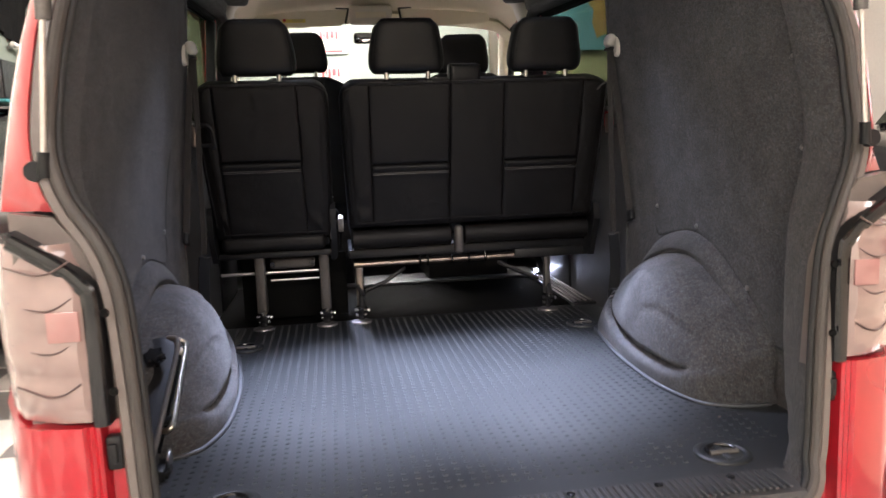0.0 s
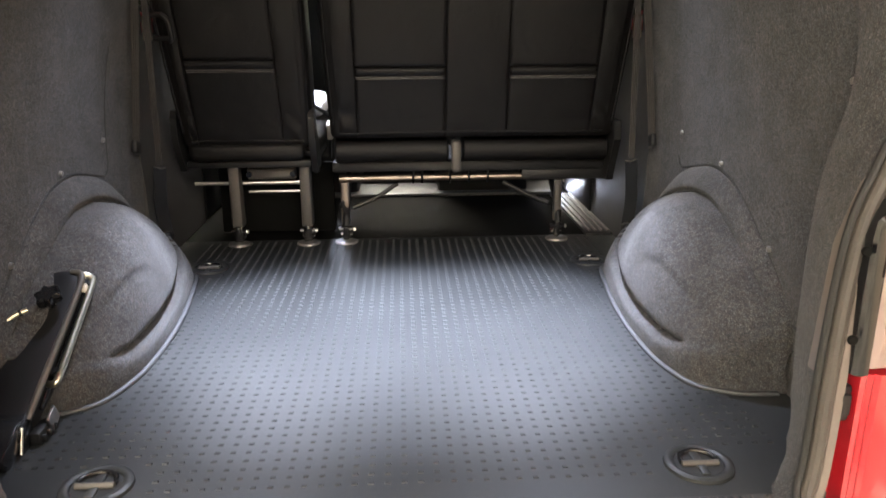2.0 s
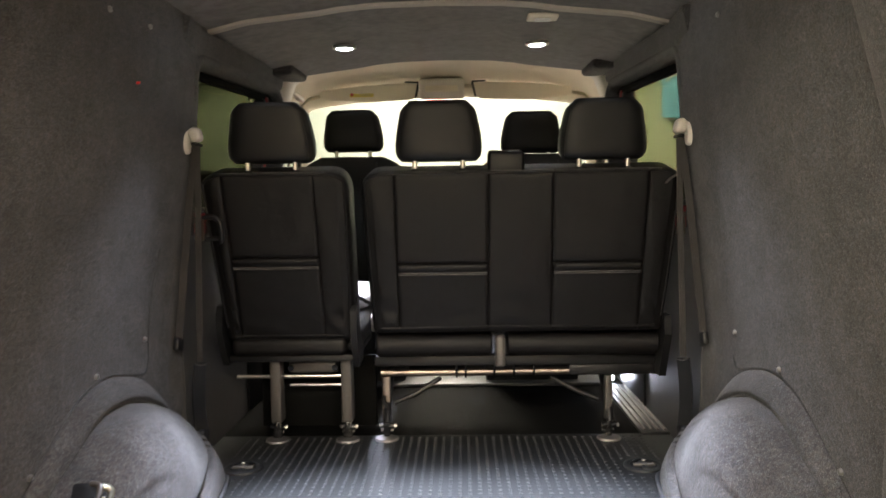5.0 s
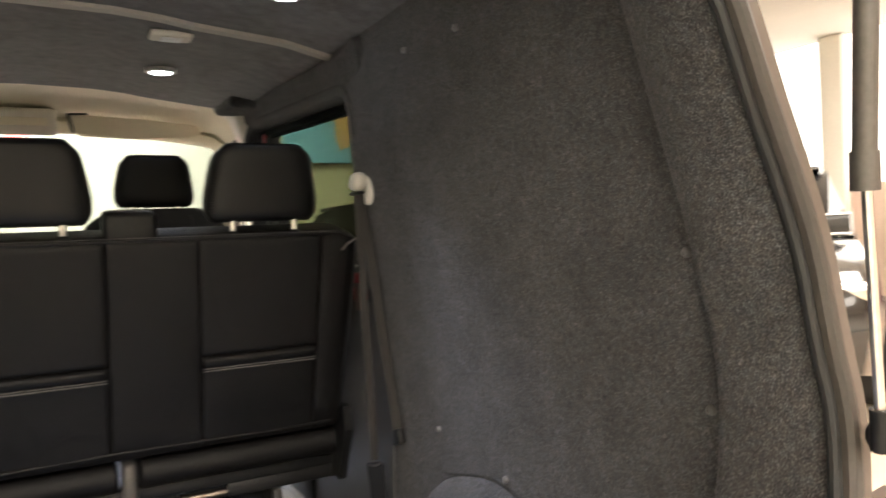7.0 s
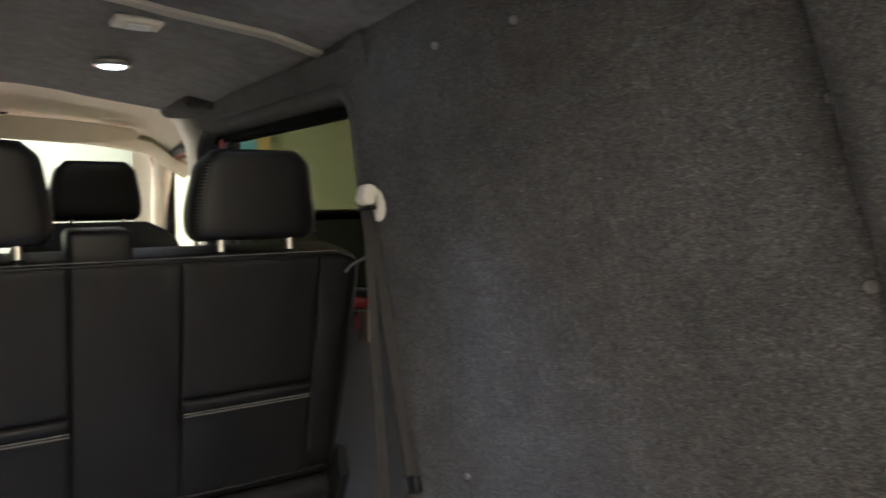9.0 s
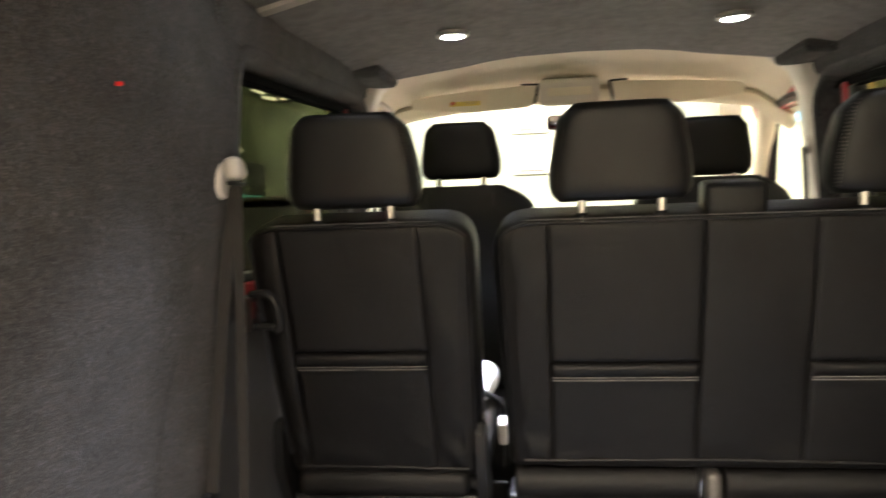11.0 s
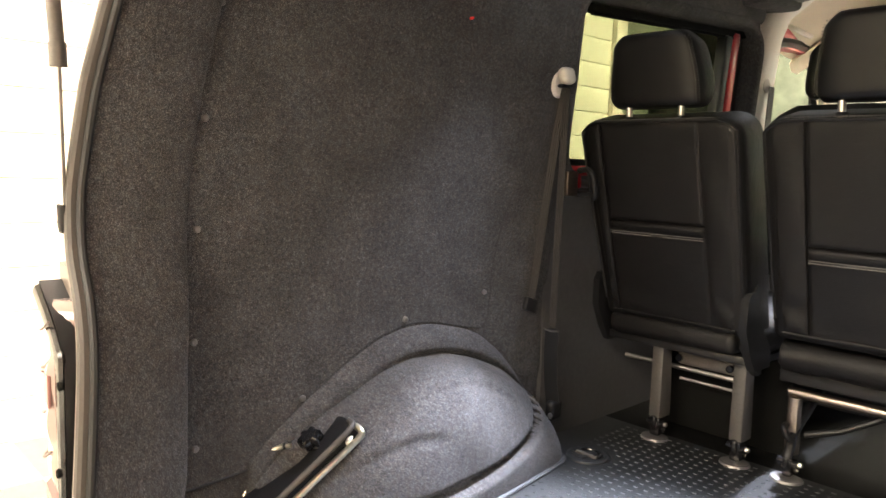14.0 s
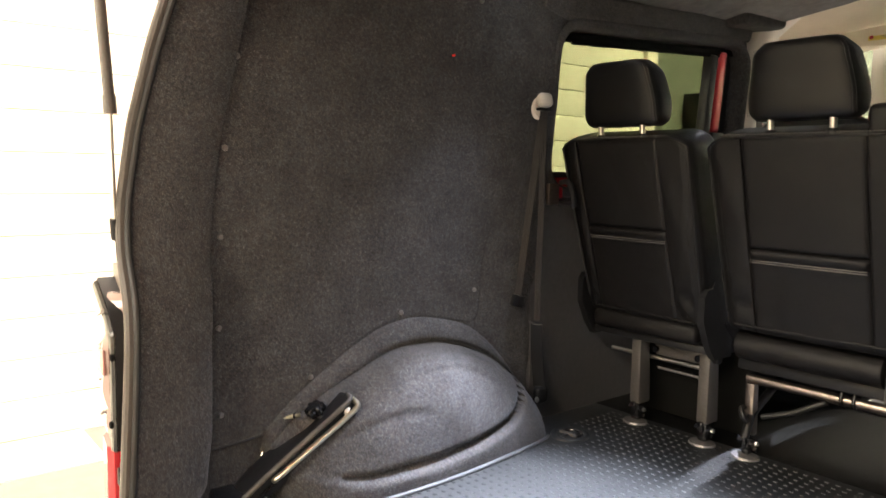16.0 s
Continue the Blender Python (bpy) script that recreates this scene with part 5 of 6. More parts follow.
part("rolled_edge", bm, LEGMETAL, jack, "rolled edge, greyed for the highlight along it")
bm = bmesh.new()
tube(bm, smooth_path([on_jack(0.02, -0.003, -0.026), on_jack(0.14, -0.003, -0.024), on_jack(0.29, -0.002, -0.020)], 5), 0.0042, 8)
part("side_rib", bm, GLOSSBLACK, jack, "pressed rib on the side")
bm = bmesh.new()
r0, r1 = Vector((-0.636, 0.078, 0.685)), Vector((-0.636, 0.291, 0.810))
tube(bm, smooth_path([r0 + Vector((-0.022, 0.012, -0.010)), r0 + Vector((-0.008, 0.0, -0.004)), r0 + (r1 - r0) * 0.06, r0 + (r1 - r0) * 0.5, r0 + (r1 - r0) * 0.94, r1 + Vector((-0.006, 0.002, 0.006)), r1 + Vector((-0.026, -0.002, 0.014))], 6), 0.0066, 12)
part("handle_rod", bm, ZINC, jack, "bright zinc handle rod")
for f in (0.10, 0.93):
    bm = bmesh.new()
    p = r0.lerp(r1, f)
    box(bm, p + Vector((-0.010, 0, -0.004)), (0.022, 0.016, 0.020), 0.004, Matrix.Rotation(math.atan2(ax.z, ax.y), 4, "X"))
    part("rod_clip", bm, GLOSSBLACK, jack, "black clip holding the rod")
bm = bmesh.new()
lathe(bm, Vector((-0.648, 0.272, 0.797)), [(0.0001, -0.006), (0.011, -0.006), (0.012, 0.004), (0.008, 0.009), (0.0001, 0.009)], 14, "x")
part("rivet", bm, CREAMPLASTIC, jack, "pale rivet")
# star knob on its threaded stem
kc = Vector((-0.690, 0.206, 0.806))
bm = bmesh.new()
tube(bm, [kc - top * 0.034, kc - top * 0.008], 0.007, 10)
part("stem", bm, STEEL, jack, "bright threaded stem")
bm = bmesh.new()
rings = []
for h, q in ((-0.012, 0.85), (-0.008, 1.0), (0.008, 1.0), (0.013, 0.82), (0.014, 0.30)):
    rings.append([kc + top * h + (0.021 + 0.004 * math.cos(6 * t)) * q * (math.cos(t) * Vector((1, 0, 0)) + math.sin(t) * ax) for t in (2 * math.pi * k / 36 for k in range(36))])
loft(bm, rings)
part("knob", bm, GLOSSBLACK, jack, "black star knob")
bm = bmesh.new()
tube(bm, smooth_path([(-0.722, 0.183, 0.788), (-0.742, 0.168, 0.782), (-0.754, 0.150, 0.768), (-0.757, 0.125, 0.735), (-0.758, 0.100, 0.695)], 6), 0.0050, 10)
part("hook_rod", bm, ZINC, jack, "bright bent hook")
bm = bmesh.new()
tube(bm, [(-0.731, 0.1765, 0.7855), (-0.735, 0.1735, 0.7845)], 0.0062, 10)
part("hook_band", bm, SEALDARK, jack, "dark band round the hook")
# foot and its bracket on the floor
bm = bmesh.new()
box(bm, (-0.705, -0.004, 0.628), (0.085, 0.060, 0.052), 0.008)
box(bm, (-0.662, -0.018, 0.622), (0.008, 0.030, 0.044), 0.003)
box(bm, (-0.690, -0.055, 0.622), (0.058, 0.070, 0.040), 0.006, Matrix.Rotation(radians(24), 4, "X"))
part("foot", bm, GLOSSBLACK, jack, "black jack foot")
bm = bmesh.new()
tube(bm, [(-0.659, -0.020, 0.648), (-0.658, -0.038, 0.606)], 0.0030, 8)
part("foot_edge", bm, STEEL, jack, "bright foot edge")
bm = bmesh.new()
box(bm, (-0.640, 0.050, 0.627), (0.006, 0.034, 0.034), 0.002, Matrix.Rotation(radians(28), 4, "X"))
part("latch_plate", bm, STEEL, jack, "bright latch plate")
bm = bmesh.new()
box(bm, (-0.652, 0.030, 0.612), (0.020, 0.060, 0.024), 0.004)
for k in range(3):
    box(bm, (-0.640, 0.008 + 0.020 * k, 0.611), (0.012, 0.008, 0.014), 0.003)
part("bracket", bm, PLASTIC, jack, "black toothed floor bracket")

# ---- ceiling lamps ----
for lx, ly, lz in SPOT_PLACES:
    lamp = thing("spot_light", (lx, ly, lz), "small round LED spot light, lit, in the dark headlining", "spot light", "ceiling spot lights")
    bm = bmesh.new()
    lathe(bm, (lx, ly, lz), [(0.044, 0.006), (0.044, -0.002), (0.034, -0.006), (0.031, -0.003)], 24)
    part("bezel", bm, STEEL, lamp, "bright bezel")
    bm = bmesh.new()
    lathe(bm, (lx, ly, lz), [(0.0001, -0.005), (0.030, -0.0045), (0.030, 0.002), (0.0001, 0.002)], 20)
    part("lens", bm, BRIGHTLED, lamp, "glowing white lens")
lamp = thing("interior_lamp", (0.340, 1.30, 1.975), "square grey interior lamp, unlit, in the headlining", "ceiling lamp")
bm = bmesh.new()
box(bm, (0.340, 1.30, 1.976), (0.10, 0.062, 0.016), 0.006, seg=3)
part("housing", bm, CREAMPLASTIC, lamp, "pale grey housing")
bm = bmesh.new()
box(bm, (0.340, 1.30, 1.967), (0.05, 0.035, 0.006), 0.002)
part("lens", bm, WHITE, lamp, "frosted lens")
# red indicator on the left lining
bm = bmesh.new()
lathe(bm, (-0.690, 0.61, 1.671), [(0.0001, -0.004), (0.003, -0.004), (0.003, 0.004), (0.0001, 0.004)], 10, "x")
tagged(part("indicator_led", bm, mat("red_indicator", (0.6, 0.02, 0.02), 0.3, emit=(1, 0.05, 0.03, 0.12))), "tiny red indicator light in the felt lining", "indicator light")

# ---- cab ----
bm = bmesh.new()
xs = [-0.84 + 0.07 * i for i in range(25)]
def cab_z(x, y):
    return 2.012 + 0.016 * sstep(1.98, 2.3, y) - 0.05 * (abs(x) / 0.7) ** 2.2 - 0.075 * sstep(0.68, 0.84, abs(x)) - 0.035 * sstep(2.40, 2.66, y)
rings = [[(x, y, cab_z(x, y)) for x in xs] + [(x, y, cab_z(x, y) + 0.02) for x in reversed(xs)] for y in (1.95, 2.05, 2.15, 2.25, 2.35, 2.45, 2.55, 2.62, 2.68)]
loft(bm, rings)
structure("ceiling_cab", bm, CREAM, "cream fabric headlining of the cab", "ceiling", 60)
bm = bmesh.new()
rings = [[(x, 2.68, cab_z(x, 2.68)), (x, 2.73, cab_z(x, 2.7) - 0.02), (x, 2.75, cab_z(x, 2.7) - 0.055), (x, 2.69, cab_z(x, 2.7) - 0.05), (x, 2.66, cab_z(x, 2.7) - 0.02)] for x in xs]
loft(bm, rings)
structure("trim_windscreen_header", bm, CREAM, "cream header rail over the windscreen", "trim", 60)

for s in (-1, 1):
    # pillar behind the cab door
    bm = bmesh.new()
    rings = []
    for z, x in ((0.6, 0.80), (1.0, 0.80), (1.25, 0.79), (1.5, 0.765), (1.7, 0.745), (1.85, 0.73), (1.93, 0.70), (1.99, 0.62)):
        rings.append([(s * x, 2.13, z), (s * (x - 0.022), 2.15, z), (s * (x - 0.022), 2.26, z), (s * x, 2.30, z), (s * (x + 0.07), 2.30, z), (s * (x + 0.07), 2.13, z)])
    loft(bm, rings)
    structure("trim_cab_pillar", bm, CREAMPLASTIC, "pale plastic trim on the pillar behind the cab door", "pillar trim", 50)
    bm = bmesh.new()
    box(bm, (s * 0.795, 2.085, 1.30), (0.05, 0.085, 1.30), 0.015)
    structure("trim_door_pillar", bm, PLASTIC, "black door pillar ahead of the side window", "pillar trim")
    # windscreen pillar
    bm = bmesh.new()
    tube(bm, smooth_path([(s * 0.745, 2.6, 2.00), (s * 0.777, 2.8, 1.86), (s * 0.825, 3.1, 1.56), (s * 0.855, 3.4, 1.30)], 5), [0.044] * 16, 14)
    structure("trim_windscreen_pillar", bm, CREAM, "cream trimmed windscreen pillar", "pillar trim")
    bm = bmesh.new()
    tube(bm, smooth_path([(s * 0.735, 2.32, 1.925), (s * 0.70, 2.34, 1.905), (s * 0.70, 2.5, 1.900), (s * 0.735, 2.54, 1.915)], 6), 0.010, 10)
    if s < 0:
        tagged(part("grab_handle", bm, CREAMPLASTIC), "pale plastic grab handle under the cab headlining", "grab handle", "grab handles")
    # cab door
    door = thing("door_cab", (s * 0.86, 2.641, 0.5), "cab door with black window frame and clear pane", "door", "cab doors", "structure")
    bm = bmesh.new()
    box(bm, (s * 0.87, 2.678, 0.93), (0.09, 0.74, 0.80), 0.02)
    part("door_panel", bm, PLASTIC, door, "black door lining")
    bm = bmesh.new()
    pts = [(s * 0.865, 2.33, 1.33), (s * 0.83, 2.33, 1.60), (s * 0.795, 2.352, 1.83), (s * 0.785, 2.419, 1.875), (s * 0.785, 2.641, 1.885), (s * 0.80, 2.789, 1.85), (s * 0.84, 2.974, 1.62), (s * 0.87, 3.107, 1.36)]
    tube(bm, smooth_path(pts, 5), 0.022, 8)
    part("window_frame", bm, PLASTIC, door, "black window frame")
    bm = bmesh.new()
    prism(bm, [(x + s * 0.004, y, z) for x, y, z in pts], (0, 0, 0), (s * 0.004, 0, 0))
    g = part("pane", bm, CLEARGLASS, door)
    g.visible_shadow = False
    bm = bmesh.new()
    box(bm, (s * 1.05, 2.974, 1.42), (0.20, 0.07, 0.22), 0.03, seg=3)
    part("door_mirror", bm, PLASTIC, door, "black door mirror")
    # visors
    visor = thing("sun_visor", (s * 0.36, 2.63, 1.93), "folded cream sun visor over the windscreen", "sun visor", "sun visors")
    bm = bmesh.new()
    out = [(0.135, 1.985), (0.165, 1.908), (0.40, 1.900), (0.60, 1.910), (0.640, 1.928), (0.620, 1.958), (0.40, 1.976)]
    prism(bm, [(s * x, 2.6 - (z - 1.90) * 0.5, z) for x, z in out], (0, 0, 0), (0, 0.022, 0.0))
    bmesh.ops.bevel(bm, geom=list(bm.edges), offset=0.007, segments=2, affect="EDGES")
    part("pad", bm, CREAM, visor)
    bm = bmesh.new()
    tube(bm, [(s * 0.13, 2.555, 1.985), (s * 0.20, 2.552, 1.987)], 0.004, 8)
    tube(bm, [(s * 0.150, 2.60, 1.92), (s * 0.133, 2.556, 1.983)], 0.006, 8)
    part("pivot_rod", bm, PLASTIC, visor, "dark pivot rod")
    if s < 0:
        bm = bmesh.new()
        box(bm, (-0.420, 2.582, 1.934), (0.12, 0.003, 0.024), 0)
        lab = part("warning_label", bm, YELLOW, visor, "yellow warning label with unreadable print")
        bm = bmesh.new()
        for k, w in enumerate((0.05, 0.06, 0.045)):
            box(bm, (-0.40, 2.580, 1.941 - 0.006 * k), (w, 0.001, 0.002), 0)
        part("print", bm, STRIP, lab, "grey unreadable print")
        bm = bmesh.new()
        lathe(bm, (-0.468, 2.580, 1.934), [(0.0001, -0.0005), (0.008, -0.0005), (0.008, 0.0005), (0.0001, 0.0005)], 12, "y")
        part("symbol", bm, POSTERRED, lab, "red round symbol")

console = thing("overhead_console", (0, 2.6, 1.95), "cream overhead console with map lamps above the mirror", "overhead console")
bm = bmesh.new()
box(bm, (-0.018, 2.60, 1.962), (0.225, 0.18, 0.10), 0.018, Matrix.Rotation(radians(12), 4, "X"), 3)
part("housing", bm, CREAMPLASTIC, console)
bm = bmesh.new()
box(bm, (-0.018, 2.508, 1.945), (0.16, 0.006, 0.03), 0.002)
part("lamp_panel", bm, CREAM, console)
mirror = thing("rear_view_mirror", (0.02, 2.75, 1.85), "black interior mirror on the windscreen", "mirror")
bm = bmesh.new()
box(bm, (0.0, 2.76, 1.862), (0.21, 0.035, 0.06), 0.02, seg=4)
tube(bm, [(0.0, 2.76, 1.87), (0.0, 2.83, 1.89)], 0.012, 8)
part("housing", bm, PLASTIC, mirror)
bm = bmesh.new()
box(bm, (0.0, 2.741, 1.862), (0.185, 0.003, 0.046), 0.001)
part("glass", bm, MIRROR, mirror, "mirror glass")

screen = thing("windscreen", (0, 3., 1.3), "clear raked windscreen", "windscreen", kind="structure")
bm = bmesh.new()
loft(bm, [[(x * (0.80 + 0.10 * f), 2.73 + 0.72 * f + 0.05 * (1 - x * x), 1.935 - 0.66 * f) for x in (-1, -0.6, -0.2, 0.2, 0.6, 1)] + [(x * (0.80 + 0.10 * f), 2.736 + 0.72 * f + 0.05 * (1 - x * x), 1.938 - 0.66 * f) for x in (1, 0.6, 0.2, -0.2, -0.6, -1)] for f in (0, 0.5, 1)])
g = part("pane", bm, CLEARGLASS, screen)
g.visible_shadow = False
bm = bmesh.new()
loft(bm, [[(x, 2.75, 0.60), (x, 2.7, 1.00), (x, 2.72, 1.25), (x, 2.85, 1.32), (x, 3.2, 1.32), (x, 3.5, 1.27), (x, 3.5, 0.60)] for x in (-0.88, -0.4, 0, 0.4, 0.88)])
structure("dashboard", bm, PLASTIC, "black dashboard below the windscreen", "dashboard")
bm = bmesh.new()
box(bm, (0, 2.32, FL - 0.03), (1.66, 0.96, 0.04), 0.0)
structure("floor_cab", bm, PLASTIC, "black cab floor", "floor")


def front_seat(name, xc, zh):
    seat = thing(name, (xc, 2.105, FL), "black leather cab seat seen from behind", "seat", "cab seats")
    bm = bmesh.new()
    rings = []
    for k in range(25):
        f = k / 24
        z = 1.00 + 0.58 * f
        hw = 0.250 * (1 - 0.10 * f) - 0.09 * max(0, (f - 0.86) / 0.14) ** 2.2
        dep = 0.075 * (1 - 0.35 * sstep(0.85, 1.0, f))
        yc = 2.115 - 0.13 * f
        rings.append([(xc + math.copysign(abs(math.cos(a)) ** 0.5, math.cos(a)) * hw, yc + math.copysign(abs(math.sin(a)) ** 0.6, math.sin(a)) * dep, z) for a in [2 * math.pi * i / 36 for i in range(36)]])
    loft(bm, rings)
    back = part("backrest", bm, LEATHER_SHINE, seat, "", 60)
    for dx in (-0.115, 0.115):
        bm = bmesh.new()
        tube(bm, [(xc + dx * (1 - 0.1 * f), 2.115 - 0.13 * f - 0.072 * (1 - 0.35 * sstep(0.85, 1, f)), 1.0 + 0.58 * f) for f in (0.1, 0.4, 0.7, 0.9, 0.96)], 0.0035, 6)
        part("seam", bm, SEALDARK, back, "sunk seam")
    bm = bmesh.new()
    for z in (1.312, 1.318):
        for k in range(30):
            box(bm, (xc - 0.10 + 0.2 * k / 29, 1.973 + (1.315 - z) * 0.2 + 0.0005, z), (0.0042, 0.004, 0.0016), 0)
    part("stitching", bm, STITCH, back, "pale stitching")
    head_restraint(seat, xc, zh, 2.02, 0.246, 0.170, 0.10)
    bm = bmesh.new()
    box(bm, (xc, 2.335, 0.98), (0.48, 0.50, 0.14), 0.05, seg=4)
    part("seat", bm, LEATHER, seat)
    bm = bmesh.new()
    box(bm, (xc, 2.255, 0.75), (0.40, 0.46, 0.32), 0.02)
    part("seat_box", bm, PLASTIC, seat, "black seat box")


front_seat("passenger_seat", -0.385, 1.692)
front_seat("driver_seat", 0.368, 1.674)

# bright step beside the sliding door
step = thing("door_step", (0.715, 1.60, 0.56), "ribbed black step by the sliding door", "step", kind="structure")
bm = bmesh.new()
box(bm, (0.705, 1.62, FL + 0.004), (0.10, 0.66, 0.012), 0.003)
part("tread", bm, PLASTIC, step)
for k in range(4):
    bm = bmesh.new()
    tube(bm, [(0.672 + 0.022 * k, 1.31, FL + 0.012), (0.672 + 0.022 * k, 1.93, FL + 0.012)], 0.004, 8)
    part("rib", bm, LEGMETAL, step, "shiny tread rib")
lamp = thing("step_light", (0.711, 2.045, 0.60), "small bright courtesy light beside the bench", "courtesy light")
bm = bmesh.new()
lathe(bm, (0.711, 2.03, 0.618), [(0.0001, -0.006), (0.008, -0.006), (0.010, 0.0), (0.007, 0.006), (0.0001, 0.006)], 14, "y")
part("lens", bm, BRIGHTLED, lamp, "glowing white lens")
bm = bmesh.new()
box(bm, (0.711, 2.045, 0.612), (0.04, 0.02, 0.04), 0.005)
part("bracket", bm, PLASTIC, lamp)
area_lamp("step_light_lamp", (0.711, 2.018, 0.62), (0.68, 1.4, 0.66), 0.02, 0.5, LED)

# white pouch lying on the single seat's cushion, and the buckle on its stalk
pouch = thing("seat_pouch", (-0.33, 1.68, 0.985), "white padded pouch with a black strap lying on the single seat", "pouch")
bm = bmesh.new()
rings = []
for k in range(13):
    t = -1 + 2 * k / 12
    e = max(0.12, (1 - abs(t) ** 2.6) ** 0.5)
    rings.append([(-0.335 + math.copysign(abs(math.cos(a)) ** 0.7, math.cos(a)) * 0.062 * (0.55 + 0.45 * e) + 0.006 * math.sin(3 * t), 1.69 + 0.10 * t,
                   1.033 + 0.012 * t + math.copysign(abs(math.sin(a)) ** 0.8, math.sin(a)) * 0.046 * e) for a in [2 * math.pi * i / 28 for i in range(28)]])
loft(bm, rings)
part("padding", bm, WHITE, pouch)
bm = bmesh.new()
tube(bm, smooth_path([(-0.335, 1.585, 1.050), (-0.29, 1.590, 1.020), (-0.262, 1.600, 1.000), (-0.250, 1.605, 0.975), (-0.258, 1.600, 0.955)], 5), 0.0045, 8, flat=1.6)
part("strap", bm, SEALDARK, pouch, "black strap")
buckle = thing("seat_buckle", (-0.246, 1.50, 0.85), "grey seat belt buckle on a black stalk between the seats", "buckle")
bm = bmesh.new()
ribbon(bm, smooth_path([(-0.252, 1.50, 0.86), (-0.250, 1.49, 0.90), (-0.247, 1.475, 0.935)], 4), 0.030, 0.008)
part("stalk", bm, PLASTIC, buckle)
bm = bmesh.new()
box(bm, (-0.246, 1.465, 0.962), (0.022, 0.040, 0.062), 0.006, Matrix.Rotation(radians(20), 4, "X"), 3)
part("case", bm, CREAMPLASTIC, buckle, "pale grey buckle case")

# front band of the load floor, its lit tone put into the colour
bm = bmesh.new()
box(bm, (0, 2.085, FL + 0.006), (1.40, 0.23, 0.016), 0.005)
structure("trim_floor_light", bm, BANDGREY, "floor band behind the cab seats, paler for the light on it", "trim")

# cab belts on the pillars
for s in (-1, 1):
    belt = thing("cab_belt", (s * 0.74, 2.20, 1.20), "dark cab seat belt on a pale guide", "seat belt", "cab belts")
    bm = bmesh.new()
    lathe(bm, (s * 0.722, 2.20, 1.68), [(0.0001, -0.012), (0.024, -0.012), (0.028, 0.0), (0.0001, 0.012)], 18, "x")
    part("guide", bm, CREAMPLASTIC, belt, "pale plastic guide")
    bm = bmesh.new()
    ribbon(bm, [(s * 0.705, 2.20, 1.675), (s * 0.715, 2.20, 1.40), (s * 0.74, 2.20, 1.0)], 0.046, 0.0016)
    part("webbing", bm, WEBBING, belt)

# ---- the showroom round the van ----
bm = bmesh.new()
box(bm, (1, 1.5, -0.10), (18, 19, 0.20), 0.0)
structure("ground", bm, TILEGREY, "polished grey showroom floor", "floor")
bm = bmesh.new()
for i in range(-8, 6):
    for j in range(-12, 20):
        if (i + j) % 2 == 0:
            box(bm, (i * 0.5 - 1.0, j * 0.5 + 1.0, 0.002), (0.498, 0.498, 0.008), 0)
tagged(part("ground_tiles", bm, TILEWHITE, None, "", 20), "white tiles of the chequered showroom floor", "floor tiles", "", "stuff")
bm = bmesh.new()
box(bm, (5.95, 1.5, 0.003), (7.9, 18.8, 0.008), 0.0)
structure("floor_showroom", bm, TILEBEIGE, "polished beige floor of the showroom's open side", "floor")
bm = bmesh.new()
box(bm, (1, 1.5, 4.1), (18, 19, 0.2), 0.0)
structure("ceiling_showroom", bm, WALLPAINT, "white showroom ceiling", "ceiling")
for name, c, sz, m in (("wall_front", (1, 9.0, 2), (18, 0.2, 4), WALLPAINT), ("wall_back", (1, -8.0, 2), (18, 0.2, 4), WALLPAINT), ("wall_east", (10, 1.5, 2), (0.2, 19, 4), PINKPAINT),
                       ("wall_west", (-8, 1.5, 2), (0.2, 19, 4), WALLPAINT)):
    bm = bmesh.new()
    box(bm, c, sz, 0)
    structure(name, bm, m, "painted showroom wall", "wall")
# unseen panels added to go with the showroom lamps
for cx, cy, _ in SHOWROOM_LIGHTS:
    lamp = thing("added_ceiling_light", (cx, cy, 3.98), "square lit ceiling panel, added out of view over a showroom lamp", "ceiling light", "showroom lights")
    bm = bmesh.new()
    box(bm, (cx, cy, 3.96), (2.7, 2.7, 0.06), 0.01)
    part("frame", bm, WHITE, lamp)
    bm = bmesh.new()
    box(bm, (cx, cy, 3.925), (2.6, 2.6, 0.008), 0)
    part("diffuser", bm, LIGHTPANEL, lamp, "glowing face")

# sectional door beside the van
sect = thing("sectional_door", (-3.3, 1.0, 0), "ivory sectional garage door of wide horizontal panels", "garage door", kind="structure")
for k in range(20):
    bm = bmesh.new()
    box(bm, (-3.3, -1.2, 0.10 + 0.205 * k), (0.05, 12.2, 0.202), 0.008, seg=2)
    part("panel", bm, DOORPANEL, sect)
bm = bmesh.new()
box(bm, (-3.36, -1.2, 2.0), (0.03, 12.2, 4.0), 0)
part("backing", bm, DOORPANEL, sect)
bm = bmesh.new()
box(bm, (-3.3, 4.98, 2.0), (0.14, 0.16, 4.0), 0.01)
part("post", bm, WALLPAINT, sect, "white painted post")

